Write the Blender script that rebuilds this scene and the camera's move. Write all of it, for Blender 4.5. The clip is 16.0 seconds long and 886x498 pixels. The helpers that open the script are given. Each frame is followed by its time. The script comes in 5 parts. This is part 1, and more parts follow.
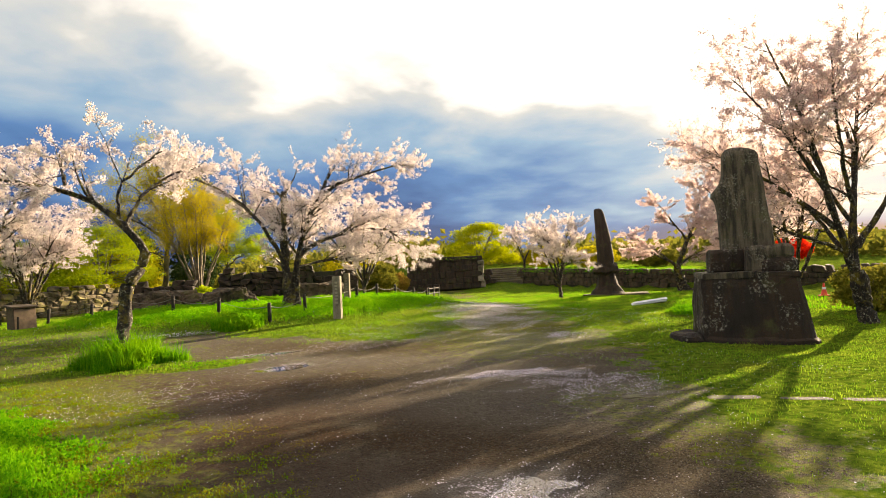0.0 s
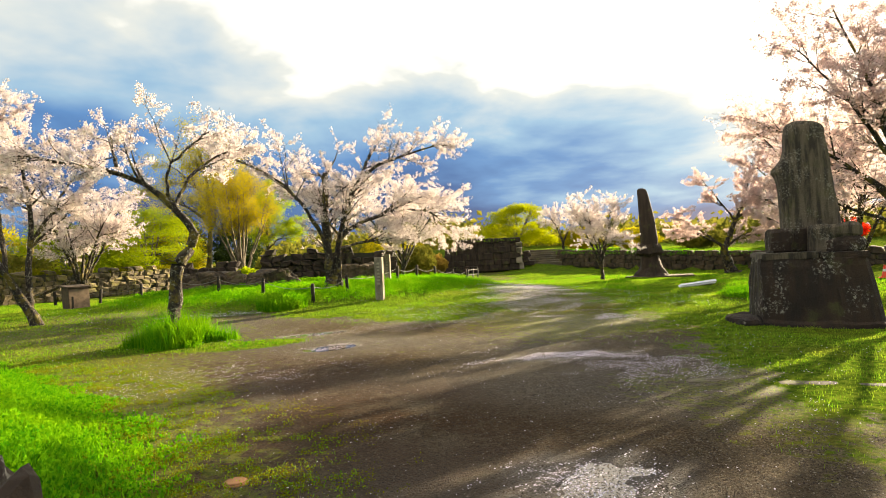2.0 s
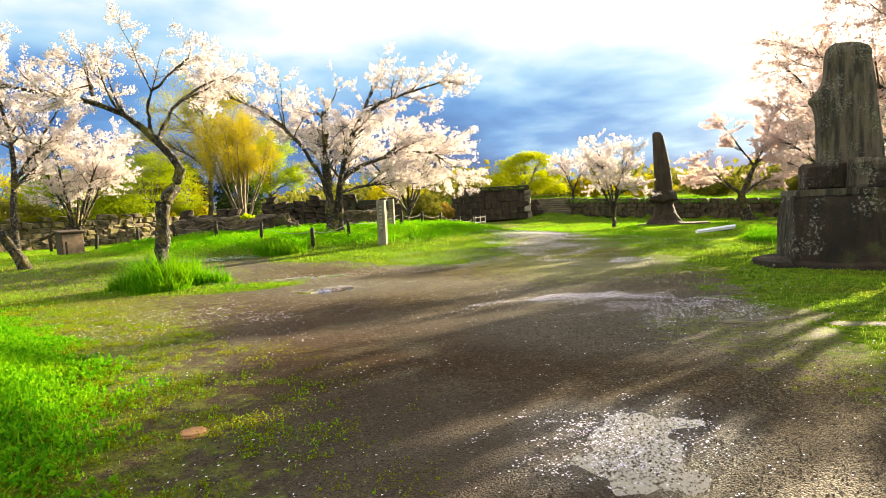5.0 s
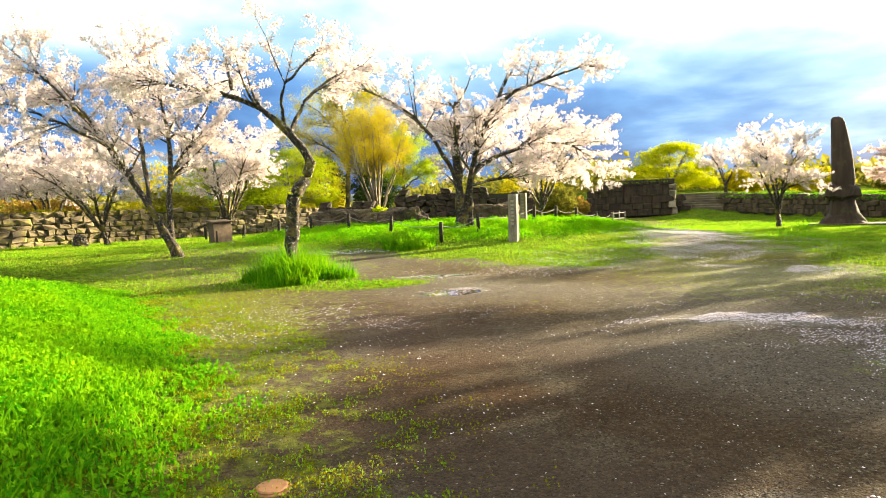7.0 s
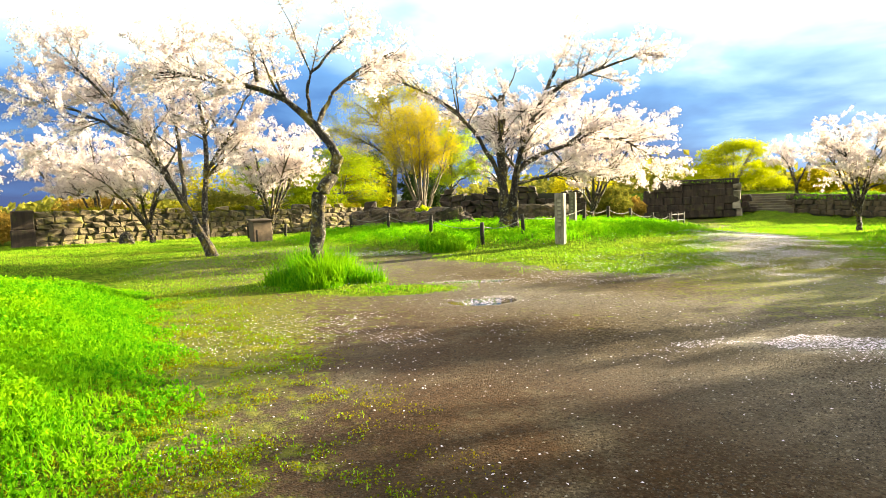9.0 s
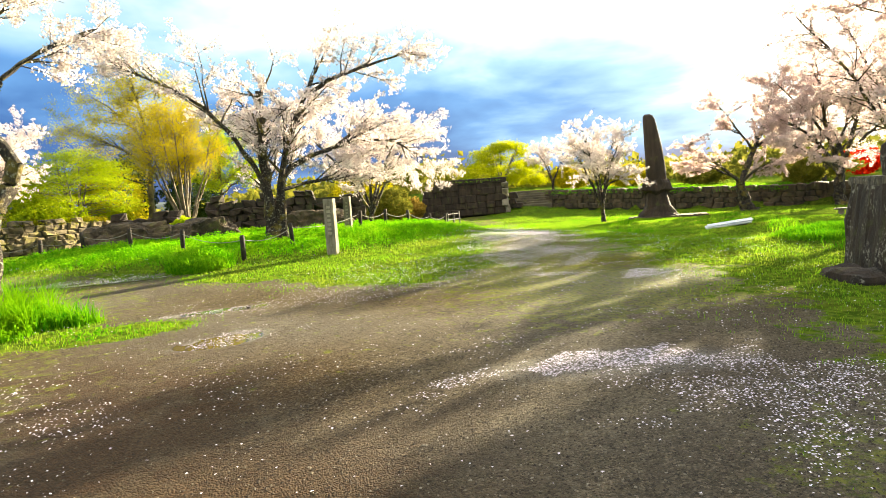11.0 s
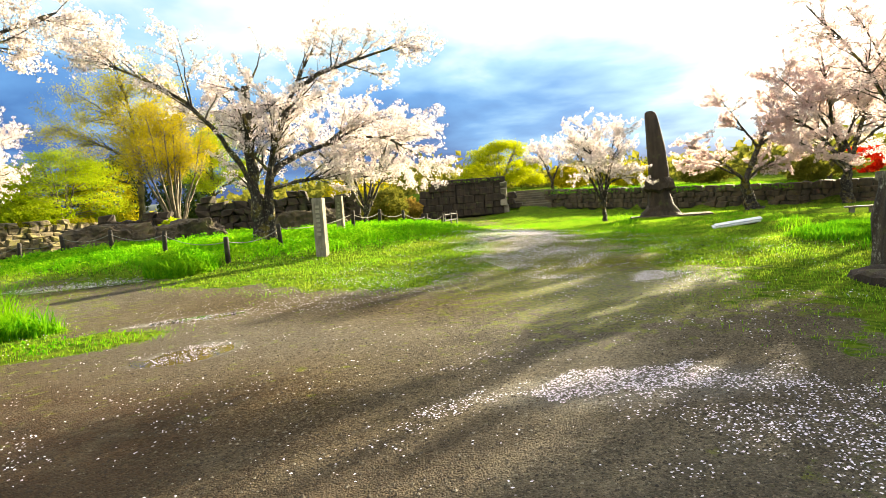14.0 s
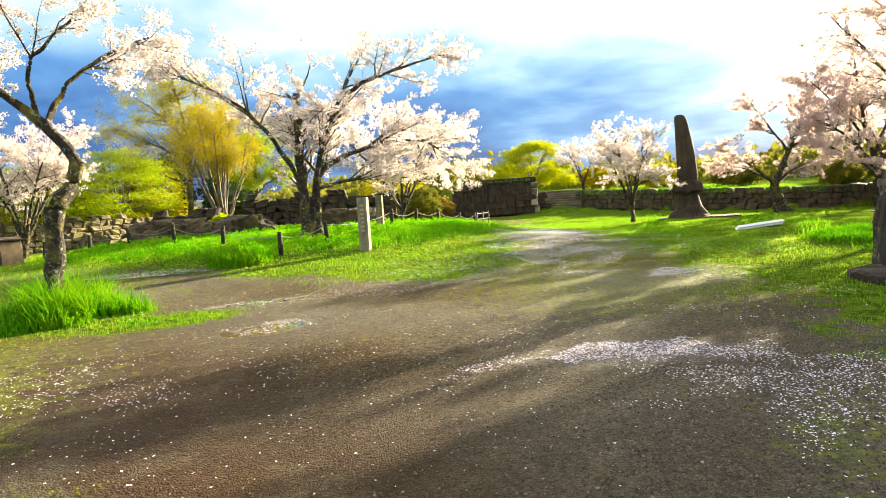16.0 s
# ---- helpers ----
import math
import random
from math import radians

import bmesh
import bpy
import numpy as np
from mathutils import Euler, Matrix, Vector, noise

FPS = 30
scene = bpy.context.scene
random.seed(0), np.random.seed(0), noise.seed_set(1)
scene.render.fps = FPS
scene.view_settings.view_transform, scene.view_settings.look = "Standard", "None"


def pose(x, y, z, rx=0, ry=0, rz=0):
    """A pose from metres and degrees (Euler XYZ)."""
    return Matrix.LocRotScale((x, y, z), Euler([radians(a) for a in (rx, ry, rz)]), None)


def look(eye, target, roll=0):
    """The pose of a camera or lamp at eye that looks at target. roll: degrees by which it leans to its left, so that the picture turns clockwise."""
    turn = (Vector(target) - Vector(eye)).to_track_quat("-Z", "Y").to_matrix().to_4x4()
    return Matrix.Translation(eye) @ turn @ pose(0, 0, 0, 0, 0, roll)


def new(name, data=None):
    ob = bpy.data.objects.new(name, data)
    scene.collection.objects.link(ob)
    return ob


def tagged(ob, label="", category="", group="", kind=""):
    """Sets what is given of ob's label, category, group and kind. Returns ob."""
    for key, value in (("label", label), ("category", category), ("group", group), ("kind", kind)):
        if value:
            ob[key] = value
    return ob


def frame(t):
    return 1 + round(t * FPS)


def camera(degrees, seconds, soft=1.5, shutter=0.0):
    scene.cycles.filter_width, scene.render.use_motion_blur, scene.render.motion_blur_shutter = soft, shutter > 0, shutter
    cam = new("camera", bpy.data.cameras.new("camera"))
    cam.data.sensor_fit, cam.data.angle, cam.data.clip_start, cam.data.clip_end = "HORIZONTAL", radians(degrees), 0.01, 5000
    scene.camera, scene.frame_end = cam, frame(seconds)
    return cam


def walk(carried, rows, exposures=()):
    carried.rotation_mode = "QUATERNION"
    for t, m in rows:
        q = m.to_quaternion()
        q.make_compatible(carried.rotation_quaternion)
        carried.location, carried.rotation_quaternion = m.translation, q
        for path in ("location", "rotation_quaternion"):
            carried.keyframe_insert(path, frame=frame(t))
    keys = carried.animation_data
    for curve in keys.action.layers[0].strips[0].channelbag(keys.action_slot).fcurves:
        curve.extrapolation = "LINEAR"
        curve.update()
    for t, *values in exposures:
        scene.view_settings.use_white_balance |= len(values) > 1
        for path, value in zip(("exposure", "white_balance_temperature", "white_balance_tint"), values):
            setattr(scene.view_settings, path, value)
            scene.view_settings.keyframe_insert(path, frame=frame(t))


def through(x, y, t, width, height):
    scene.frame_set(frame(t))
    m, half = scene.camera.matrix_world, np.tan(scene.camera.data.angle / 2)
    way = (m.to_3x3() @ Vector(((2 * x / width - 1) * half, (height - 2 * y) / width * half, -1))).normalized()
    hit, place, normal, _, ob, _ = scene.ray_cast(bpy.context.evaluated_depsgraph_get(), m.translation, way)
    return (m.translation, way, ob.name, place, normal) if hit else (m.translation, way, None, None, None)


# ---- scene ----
cam = camera(74.5, 16.0, soft=0.9)
PATH = [
    (0, (0.148, -0.156, 1.779), (0.814, 1.728, 1.858), -2.7),
    (0.5, (0.059, -0.061, 1.796), (0.706, 1.83, 1.852), -2.7),
    (1, (-0.002, 0.024, 1.794), (0.621, 1.924, 1.84), -2.8),
    (1.5, (-0.044, 0.079, 1.801), (0.546, 1.99, 1.838), -2.7),
    (2, (-0.043, 0.138, 1.745), (0.509, 2.06, 1.769), -2.7),
    (2.5, (0.097, 0.215, 1.612), (0.606, 2.15, 1.61), -2.6),
    (3, (0.267, 0.259, 1.588), (0.771, 2.194, 1.568), -2.7),
    (3.2, (0.309, 0.284, 1.558), (0.825, 2.216, 1.535), -2.7),
    (5.3, (0.243, 1.163, 1.415), (0.76, 3.09, 1.267), -2.7),
    (5.5, (0.276, 1.248, 1.424), (0.749, 3.185, 1.274), -2.6),
    (6, (0.368, 1.492, 1.463), (0.691, 3.46, 1.313), -2.4),
    (6.5, (0.387, 1.779, 1.429), (0.536, 3.769, 1.287), -2.0),
    (7, (0.406, 2.088, 1.473), (0.487, 4.081, 1.331), -2.0),
    (7.5, (0.434, 2.299, 1.445), (0.472, 4.294, 1.303), -1.8),
    (8, (0.558, 2.577, 1.464), (0.552, 4.572, 1.323), -1.9),
    (8.5, (0.674, 2.828, 1.468), (0.611, 4.823, 1.332), -1.8),
    (9, (0.769, 3.116, 1.437), (0.672, 5.109, 1.302), -1.7),
    (9.5, (0.898, 3.465, 1.514), (0.816, 5.459, 1.374), -1.9),
    (10, (1.231, 3.748, 1.558), (1.522, 5.721, 1.407), -3.0),
    (10.2, (1.312, 3.892, 1.59), (1.775, 5.831, 1.427), -3.3),
    (12.3, (1.758, 4.977, 1.449), (2.395, 6.866, 1.284), -4.2),
    (12.5, (1.798, 5.027, 1.479), (2.431, 6.917, 1.313), -4.2),
    (13, (1.834, 5.108, 1.492), (2.445, 7.006, 1.328), -4.2),
    (13.5, (1.825, 5.155, 1.495), (2.413, 7.06, 1.339), -4.0),
    (14, (1.837, 5.133, 1.488), (2.437, 7.034, 1.327), -4.2),
    (14.5, (1.792, 5.019, 1.47), (2.425, 6.909, 1.304), -4.2),
    (15, (1.585, 4.776, 1.451), (2.228, 6.663, 1.285), -4.1),
    (15.5, (1.514, 4.407, 1.527), (2.13, 6.303, 1.362), -3.8),
    (16, (1.384, 4.027, 1.536), (1.885, 5.957, 1.377), -3.6),
]
walk(cam, [(t, look(eye, target, roll)) for t, eye, target, roll in PATH],
     exposures=[(0, 1.98, 7800, 14), (2, 2.18, 7600, 9), (5.5, 2.6, 7450, 6), (9, 2.88, 7450, 4), (12.5, 2.66, 7200, 3), (16, 2.66, 7200, 3)])

# ---- world, sun and exposure ----
SUN_AZ, SUN_EL = radians(63.0), radians(16.0)
world = bpy.data.worlds.new("sky")
scene.world = world
world.use_nodes = True
wn, wl = world.node_tree.nodes, world.node_tree.links
wn.clear()
w_out = wn.new("ShaderNodeOutputWorld")
w_bg = wn.new("ShaderNodeBackground")
w_sky = wn.new("ShaderNodeTexSky")
w_sky.sky_type, w_sky.sun_disc = "NISHITA", False
w_sky.sun_elevation, w_sky.sun_rotation = SUN_EL, SUN_AZ


def wnode(kind, **sets):
    n = wn.new(kind)
    for k, v in sets.items():
        n.inputs[k].default_value = v
    return n


def wmath(op, a, b=None, clamp=False):
    n = wn.new("ShaderNodeMath")
    n.operation, n.use_clamp = op, clamp
    for i, v in enumerate((a, b)):
        if v is None:
            continue
        if isinstance(v, (int, float)):
            n.inputs[i].default_value = v
        else:
            wl.new(v, n.inputs[i])
    return n.outputs[0]


def wmix(fac, a, b):
    n = wn.new("ShaderNodeMix")
    n.data_type = "RGBA"
    for i, v in ((0, fac), (6, a), (7, b)):
        if isinstance(v, tuple):
            n.inputs[i].default_value = (*v, 1)
        elif isinstance(v, float):
            n.inputs[i].default_value = v
        else:
            wl.new(v, n.inputs[i])
    return n.outputs[2]


w_co = wn.new("ShaderNodeTexCoord")
w_sep = wn.new("ShaderNodeSeparateXYZ")
wl.new(w_co.outputs["Generated"], w_sep.inputs[0])
elev = w_sep.outputs[2]
toward = wmath("ADD", wmath("MULTIPLY", w_sep.outputs[0], math.sin(SUN_AZ)), wmath("MULTIPLY", w_sep.outputs[1], math.cos(SUN_AZ)))
# Clouds lie on a high flat layer: direction over height.
high = wmath("MAXIMUM", wmath("ADD", elev, 0.16), 0.05)
w_comb = wn.new("ShaderNodeCombineXYZ")
wl.new(wmath("DIVIDE", w_sep.outputs[0], high), w_comb.inputs[0])
wl.new(wmath("DIVIDE", w_sep.outputs[1], high), w_comb.inputs[1])
cloud = wnode("ShaderNodeTexNoise", Scale=0.62, Detail=6.0, Roughness=0.5, Distortion=0.25)
wl.new(w_comb.outputs[0], cloud.inputs["Vector"])
puff = wnode("ShaderNodeTexNoise", Scale=1.7, Detail=5.0, Roughness=0.5, Distortion=0.3)
wl.new(w_comb.outputs[0], puff.inputs["Vector"])
# A storm bank low down, breaking up into bright cloud above and towards the sun.
lift = wmath("ADD", wmath("MULTIPLY", elev, 2.15), wmath("MULTIPLY", wmath("MULTIPLY", wmath("POWER", wmath("MAXIMUM", toward, 0.0), 5.0), 0.95), wmath("ADD", wmath("MULTIPLY", elev, 4.5), 0.1, True)))
over = wn.new("ShaderNodeMapRange")
wl.new(elev, over.inputs[0])
over.inputs[1].default_value, over.inputs[2].default_value, over.inputs[4].default_value = 0.43, 0.72, 1.25
lift = wmath("SUBTRACT", lift, over.outputs[0])
lift = wmath("ADD", lift, wmath("MULTIPLY", wmath("MULTIPLY", wmath("MINIMUM", wmath("MAXIMUM", wmath("SUBTRACT", 0.2, toward), 0.0), wmath("MAXIMUM", wmath("ADD", 0.9, toward), 0.0)), 0.5), wmath("MULTIPLY", elev, 4.0, True)))
bright = wmath("ADD", lift, wmath("MULTIPLY", wmath("SUBTRACT", cloud.outputs[0], 0.5), 1.5))
bright = wmath("ADD", bright, wmath("MULTIPLY", wmath("SUBTRACT", puff.outputs[0], 0.5), 0.55))
ramp = wn.new("ShaderNodeValToRGB")
wl.new(bright, ramp.inputs[0])
stops = ramp.color_ramp.elements
stops[0].position, stops[0].color = 0.02, (0.008, 0.06, 0.3, 1)
stops[1].position, stops[1].color = 1.15, (3.2, 3.05, 2.9, 1)
for at, colour in ((0.2, (0.03, 0.14, 0.5)), (0.4, (0.13, 0.36, 0.85)), (0.58, (0.42, 0.72, 1.08)), (0.76, (1.0, 1.1, 1.16))):
    stops.new(at).color = (*colour, 1)
stops[len(stops) - 1].position = 1.0
sky_gain = wn.new("ShaderNodeMix")
sky_gain.data_type, sky_gain.blend_type = "RGBA", "ADD"
sky_gain.inputs[0].default_value = 0.02
wl.new(ramp.outputs[0], sky_gain.inputs[6])
wl.new(w_sky.outputs[0], sky_gain.inputs[7])
wl.new(sky_gain.outputs[2], w_bg.inputs[0])
w_bg.inputs[1].default_value = 0.168
wl.new(w_bg.outputs[0], w_out.inputs[0])

sun_data = bpy.data.lights.new("sun", "SUN")
sun_data.energy, sun_data.angle, sun_data.color = 5.0, radians(0.6), (1.0, 0.87, 0.66)
sun = new("sun", sun_data)
sun_to = Vector((math.sin(SUN_AZ) * math.cos(SUN_EL), math.cos(SUN_AZ) * math.cos(SUN_EL), math.sin(SUN_EL)))
sun.matrix_world = look(sun_to * 80, (0, 0, 0))


# ---- materials ----
class Mat:
    """A node material being wired up."""

    def __init__(self, name):
        self.m = bpy.data.materials.new(name)
        self.m.use_nodes = True
        self.n, self.l = self.m.node_tree.nodes, self.m.node_tree.links
        self.b = self.n["Principled BSDF"]
        self.out = self.n["Material Output"]
        self.co = self.n.new("ShaderNodeTexCoord")
        self.pos = self.n.new("ShaderNodeNewGeometry").outputs["Position"]

    def put(self, socket, v):
        if isinstance(v, (int, float)):
            socket.default_value = v
        elif isinstance(v, tuple):
            socket.default_value = (*v, 1) if len(v) == 3 else v
        else:
            self.l.new(v, socket)

    def noise(self, scale, detail=4.0, rough=0.55, where=None, distort=0.0):
        n = self.n.new("ShaderNodeTexNoise")
        n.inputs["Scale"].default_value, n.inputs["Detail"].default_value = scale, detail
        n.inputs["Roughness"].default_value, n.inputs["Distortion"].default_value = rough, distort
        self.l.new(where or self.pos, n.inputs["Vector"])
        return n.outputs[0]

    def cells(self, scale, out="Distance", feature="F1"):
        n = self.n.new("ShaderNodeTexVoronoi")
        n.feature = feature
        n.inputs["Scale"].default_value = scale
        self.l.new(self.pos, n.inputs["Vector"])
        return n.outputs[out]

    def math(self, op, a, b=0.0, clamp=False):
        n = self.n.new("ShaderNodeMath")
        n.operation, n.use_clamp = op, clamp
        self.put(n.inputs[0], a)
        self.put(n.inputs[1], b)
        return n.outputs[0]

    def step(self, v, lo, hi):
        n = self.n.new("ShaderNodeMapRange")
        n.interpolation_type = "SMOOTHSTEP"
        self.put(n.inputs[0], v)
        n.inputs[1].default_value, n.inputs[2].default_value = lo, hi
        return n.outputs[0]

    def mix(self, fac, a, b):
        n = self.n.new("ShaderNodeMix")
        n.data_type = "RGBA"
        self.put(n.inputs[0], fac)
        self.put(n.inputs[6], a)
        self.put(n.inputs[7], b)
        return n.outputs[2]

    def ramp(self, v, *stops):
        n = self.n.new("ShaderNodeValToRGB")
        self.l.new(v, n.inputs[0])
        e = n.color_ramp.elements
        e[0].position, e[0].color = stops[0][0], (*stops[0][1], 1)
        e[1].position, e[1].color = stops[-1][0], (*stops[-1][1], 1)
        for p, c in stops[1:-1]:
            e.new(p).color = (*c, 1)
        return n.outputs[0]

    def attr(self, name):
        n = self.n.new("ShaderNodeAttribute")
        n.attribute_name = name
        return n.outputs["Fac"]

    def rand(self):
        return self.n.new("ShaderNodeObjectInfo").outputs["Random"]

    def island(self):
        return self.n.new("ShaderNodeNewGeometry").outputs["Random Per Island"]

    def bump(self, height, strength=0.5, distance=0.02):
        n = self.n.new("ShaderNodeBump")
        n.inputs["Strength"].default_value, n.inputs["Distance"].default_value = strength, distance
        self.l.new(height, n.inputs["Height"])
        self.l.new(n.outputs[0], self.b.inputs["Normal"])

    def base(self, colour, rough=0.8, metal=0.0):
        self.put(self.b.inputs["Base Color"], colour)
        self.put(self.b.inputs["Roughness"], rough)
        self.b.inputs["Metallic"].default_value = metal
        return self

    def leafy(self, colour, through, share):
        """Thin petals and leaves: light passes through them."""
        d, t, s = (self.n.new(k) for k in ("ShaderNodeBsdfDiffuse", "ShaderNodeBsdfTranslucent", "ShaderNodeMixShader"))
        self.put(d.inputs[0], colour)
        self.put(t.inputs[0], through)
        s.inputs[0].default_value = share
        self.l.new(d.outputs[0], s.inputs[1])
        self.l.new(t.outputs[0], s.inputs[2])
        self.l.new(s.outputs[0], self.out.inputs[0])
        return self


def stone_mat(name, dark, light, moss=(0.09, 0.11, 0.02), moss_amount=0.5, scale=1.0, lichen=0.0, streak=0.0):
    m = Mat(name)
    big, fine = m.noise(1.3 * scale, 5), m.noise(14 * scale, 6, 0.65)
    c = m.mix(m.step(big, 0.3, 0.7), dark, light)
    c = m.mix(m.math("MULTIPLY", m.step(fine, 0.45, 0.75), 0.55), c, tuple(v * 0.45 for v in dark))
    c = m.mix(m.math("MULTIPLY", m.rand(), 0.45), c, light)
    c = m.mix(m.math("MULTIPLY", m.step(m.noise(2.6 * scale, 5), 0.62 - 0.2 * moss_amount, 0.72), moss_amount), c, moss)
    if streak:
        squash = m.n.new("ShaderNodeVectorMath")
        squash.operation = "MULTIPLY"
        m.l.new(m.pos, squash.inputs[0])
        squash.inputs[1].default_value = (1.0, 1.0, 0.14)
        run = m.noise(5.5 * scale, 4, 0.6, squash.outputs[0])
        c = m.mix(m.math("MULTIPLY", m.step(run, 0.45, 0.62), streak), c, tuple(v * 1.7 for v in light))
        c = m.mix(m.math("MULTIPLY", m.step(run, 0.5, 0.36), streak * 0.8), c, tuple(v * 0.4 for v in dark))
    if lichen:
        patch = m.step(m.noise(1.7, 4, 0.6), 0.48, 0.6)
        c = m.mix(m.math("MULTIPLY", m.math("MULTIPLY", m.step(m.noise(15 * scale, 6, 0.7), 0.5, 0.62), patch), lichen), c, (0.42, 0.4, 0.33))
    m.base(c, 0.9)
    m.bump(m.math("ADD", m.math("MULTIPLY", big, 1.5), m.noise(30 * scale, 6, 0.7)), 0.7, 0.04)
    return m.m


MAT_WALL = stone_mat("wall_stone", (0.03, 0.022, 0.013), (0.18, 0.14, 0.078), (0.17, 0.16, 0.013), 0.75)
MAT_DARK = stone_mat("dark_stone", (0.013, 0.0075, 0.0045), (0.036, 0.023, 0.014), moss_amount=0.35, streak=0.35)
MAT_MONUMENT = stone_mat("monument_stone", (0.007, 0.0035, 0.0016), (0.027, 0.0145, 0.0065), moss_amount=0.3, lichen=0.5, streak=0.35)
MAT_STELE = stone_mat("stele_stone", (0.018, 0.013, 0.008), (0.085, 0.067, 0.044), (0.065, 0.075, 0.015), 0.45, 1.6, lichen=0.35, streak=0.7)
# Paler copy of the bastion's stone, for the end the sun strikes.
MAT_SUNLIT_END = stone_mat("sunlit_end_stone", (0.11, 0.09, 0.06), (0.28, 0.24, 0.17), (0.12, 0.11, 0.03), 0.4, 2.0)
MAT_ROCK = stone_mat("boulder_stone", (0.016, 0.011, 0.006), (0.095, 0.068, 0.038), (0.085, 0.09, 0.012), 0.5, streak=0.2)
MAT_MARKER = stone_mat("marker_stone", (0.1, 0.085, 0.06), (0.24, 0.21, 0.155), (0.1, 0.095, 0.03), 0.45, 2.0, streak=0.3)
MAT_LICHEN = stone_mat("lichened_stone", (0.016, 0.009, 0.006), (0.06, 0.038, 0.022), (0.12, 0.1, 0.03), 0.4, 1.5, lichen=0.75)
MAT_STEP = stone_mat("step_stone", (0.03, 0.024, 0.015), (0.13, 0.108, 0.066), (0.1, 0.12, 0.012), 0.5)
MAT_SLAB = stone_mat("slab_stone", (0.2, 0.17, 0.12), (0.34, 0.3, 0.22), moss_amount=0.35)

m = Mat("gravel_chip")
m.base(m.ramp(m.island(), (0.0, (0.018, 0.012, 0.008)), (0.5, (0.06, 0.043, 0.028)), (0.85, (0.14, 0.115, 0.08)), (1.0, (0.24, 0.21, 0.165))), 0.9)
MAT_CHIP = m.m

m = Mat("wall_core")
m.base(m.mix(m.noise(3), (0.02, 0.018, 0.015), (0.05, 0.05, 0.025)), 0.95)
MAT_CORE = m.m

m = Mat("cherry_bark")
squash = m.n.new("ShaderNodeVectorMath")
squash.operation = "MULTIPLY"
m.l.new(m.pos, squash.inputs[0])
squash.inputs[1].default_value = (1.0, 1.0, 0.22)
furrow = m.noise(26, 5, 0.65, squash.outputs[0])
c = m.mix(m.step(furrow, 0.36, 0.66), (0.006, 0.004, 0.003), (0.05, 0.034, 0.021))
c = m.mix(m.math("MULTIPLY", m.step(m.noise(2.6, 5, 0.65), 0.5, 0.64), 0.8), c, m.mix(m.noise(20, 4), (0.08, 0.07, 0.005), (0.26, 0.19, 0.014)))
c = m.mix(m.math("MULTIPLY", m.step(m.noise(15, 5, 0.72), 0.55, 0.64), 0.75), c, (0.4, 0.38, 0.29))
m.base(c, 0.88)
m.bump(m.math("ADD", m.math("MULTIPLY", furrow, 1.4), m.noise(45, 5, 0.7)), 1.0, 0.05)
MAT_BARK = m.m

m = Mat("pale_bark")
c = m.mix(m.step(m.noise(3, 5), 0.35, 0.65), (0.06, 0.048, 0.028), (0.19, 0.155, 0.1))
m.base(c, 0.85)
m.bump(m.noise(22, 6, 0.7), 0.6, 0.03)
MAT_PALEBARK = m.m


m = Mat("olive_bark")
m.base(m.mix(m.step(m.noise(3, 5), 0.35, 0.65), (0.035, 0.028, 0.012), (0.12, 0.1, 0.035)), 0.88)
m.bump(m.noise(22, 6, 0.7), 0.6, 0.03)
MAT_OLIVEBARK = m.m


def petal_mat(name, a, b, share=0.5):
    m = Mat(name)
    c = m.mix(m.island(), a, b)
    return m.leafy(c, c, share).m


MAT_BLOSSOM = petal_mat("cherry_blossom", (0.8, 0.735, 0.71), (0.62, 0.51, 0.49), 0.5)
MAT_BLOSSOM_PINK = petal_mat("pink_blossom", (0.78, 0.66, 0.63), (0.62, 0.45, 0.43), 0.6)
MAT_LEAF_GOLD = petal_mat("golden_leaf", (0.48, 0.43, 0.02), (0.3, 0.25, 0.012))
MAT_LEAF_OCHRE = petal_mat("ochre_leaf", (0.5, 0.41, 0.02), (0.33, 0.26, 0.012))
MAT_LEAF_LIME = petal_mat("lime_leaf", (0.44, 0.5, 0.02), (0.21, 0.31, 0.012))
MAT_LEAF_YELLOW = petal_mat("yellow_leaf", (0.52, 0.54, 0.015), (0.24, 0.27, 0.008), 0.4)
MAT_LEAF_DARK = petal_mat("dark_leaf", (0.05, 0.075, 0.02), (0.025, 0.045, 0.015), 0.3)
MAT_LEAF_OLIVE = petal_mat("olive_leaf", (0.22, 0.2, 0.03), (0.12, 0.13, 0.02), 0.4)
MAT_LEAF_BROWN = petal_mat("brown_leaf", (0.38, 0.26, 0.05), (0.24, 0.15, 0.03), 0.4)
MAT_AZALEA = petal_mat("azalea_flower", (0.85, 0.05, 0.02), (0.6, 0.02, 0.01), 0.4)


def grass_mat(name, deep, fresh, dry):
    m = Mat(name)
    c = m.mix(m.island(), deep, fresh)
    c = m.mix(m.math("MULTIPLY", m.step(m.noise(0.9, 5, 0.6), 0.45, 0.7), 0.5), c, dry)
    return m.leafy(c, c, 0.5).m


MAT_GRASS = grass_mat("grass_blade", (0.045, 0.24, 0.006), (0.2, 0.46, 0.014), (0.32, 0.47, 0.02))
# Bluer green than the mound grass, darkened to carry the bank's partial shade.
MAT_BANK_SHADED = grass_mat("shaded_bank_blade", (0.03, 0.19, 0.006), (0.16, 0.38, 0.012), (0.26, 0.42, 0.012))
MAT_TURF = grass_mat("turf_blade", (0.085, 0.24, 0.012), (0.26, 0.42, 0.025), (0.36, 0.36, 0.05))
MAT_MOSS = grass_mat("moss_tuft", (0.08, 0.1, 0.004), (0.22, 0.22, 0.008), (0.3, 0.2, 0.02))
MAT_PETAL = petal_mat("fallen_petal", (0.84, 0.79, 0.88), (0.7, 0.6, 0.7), 0.2)

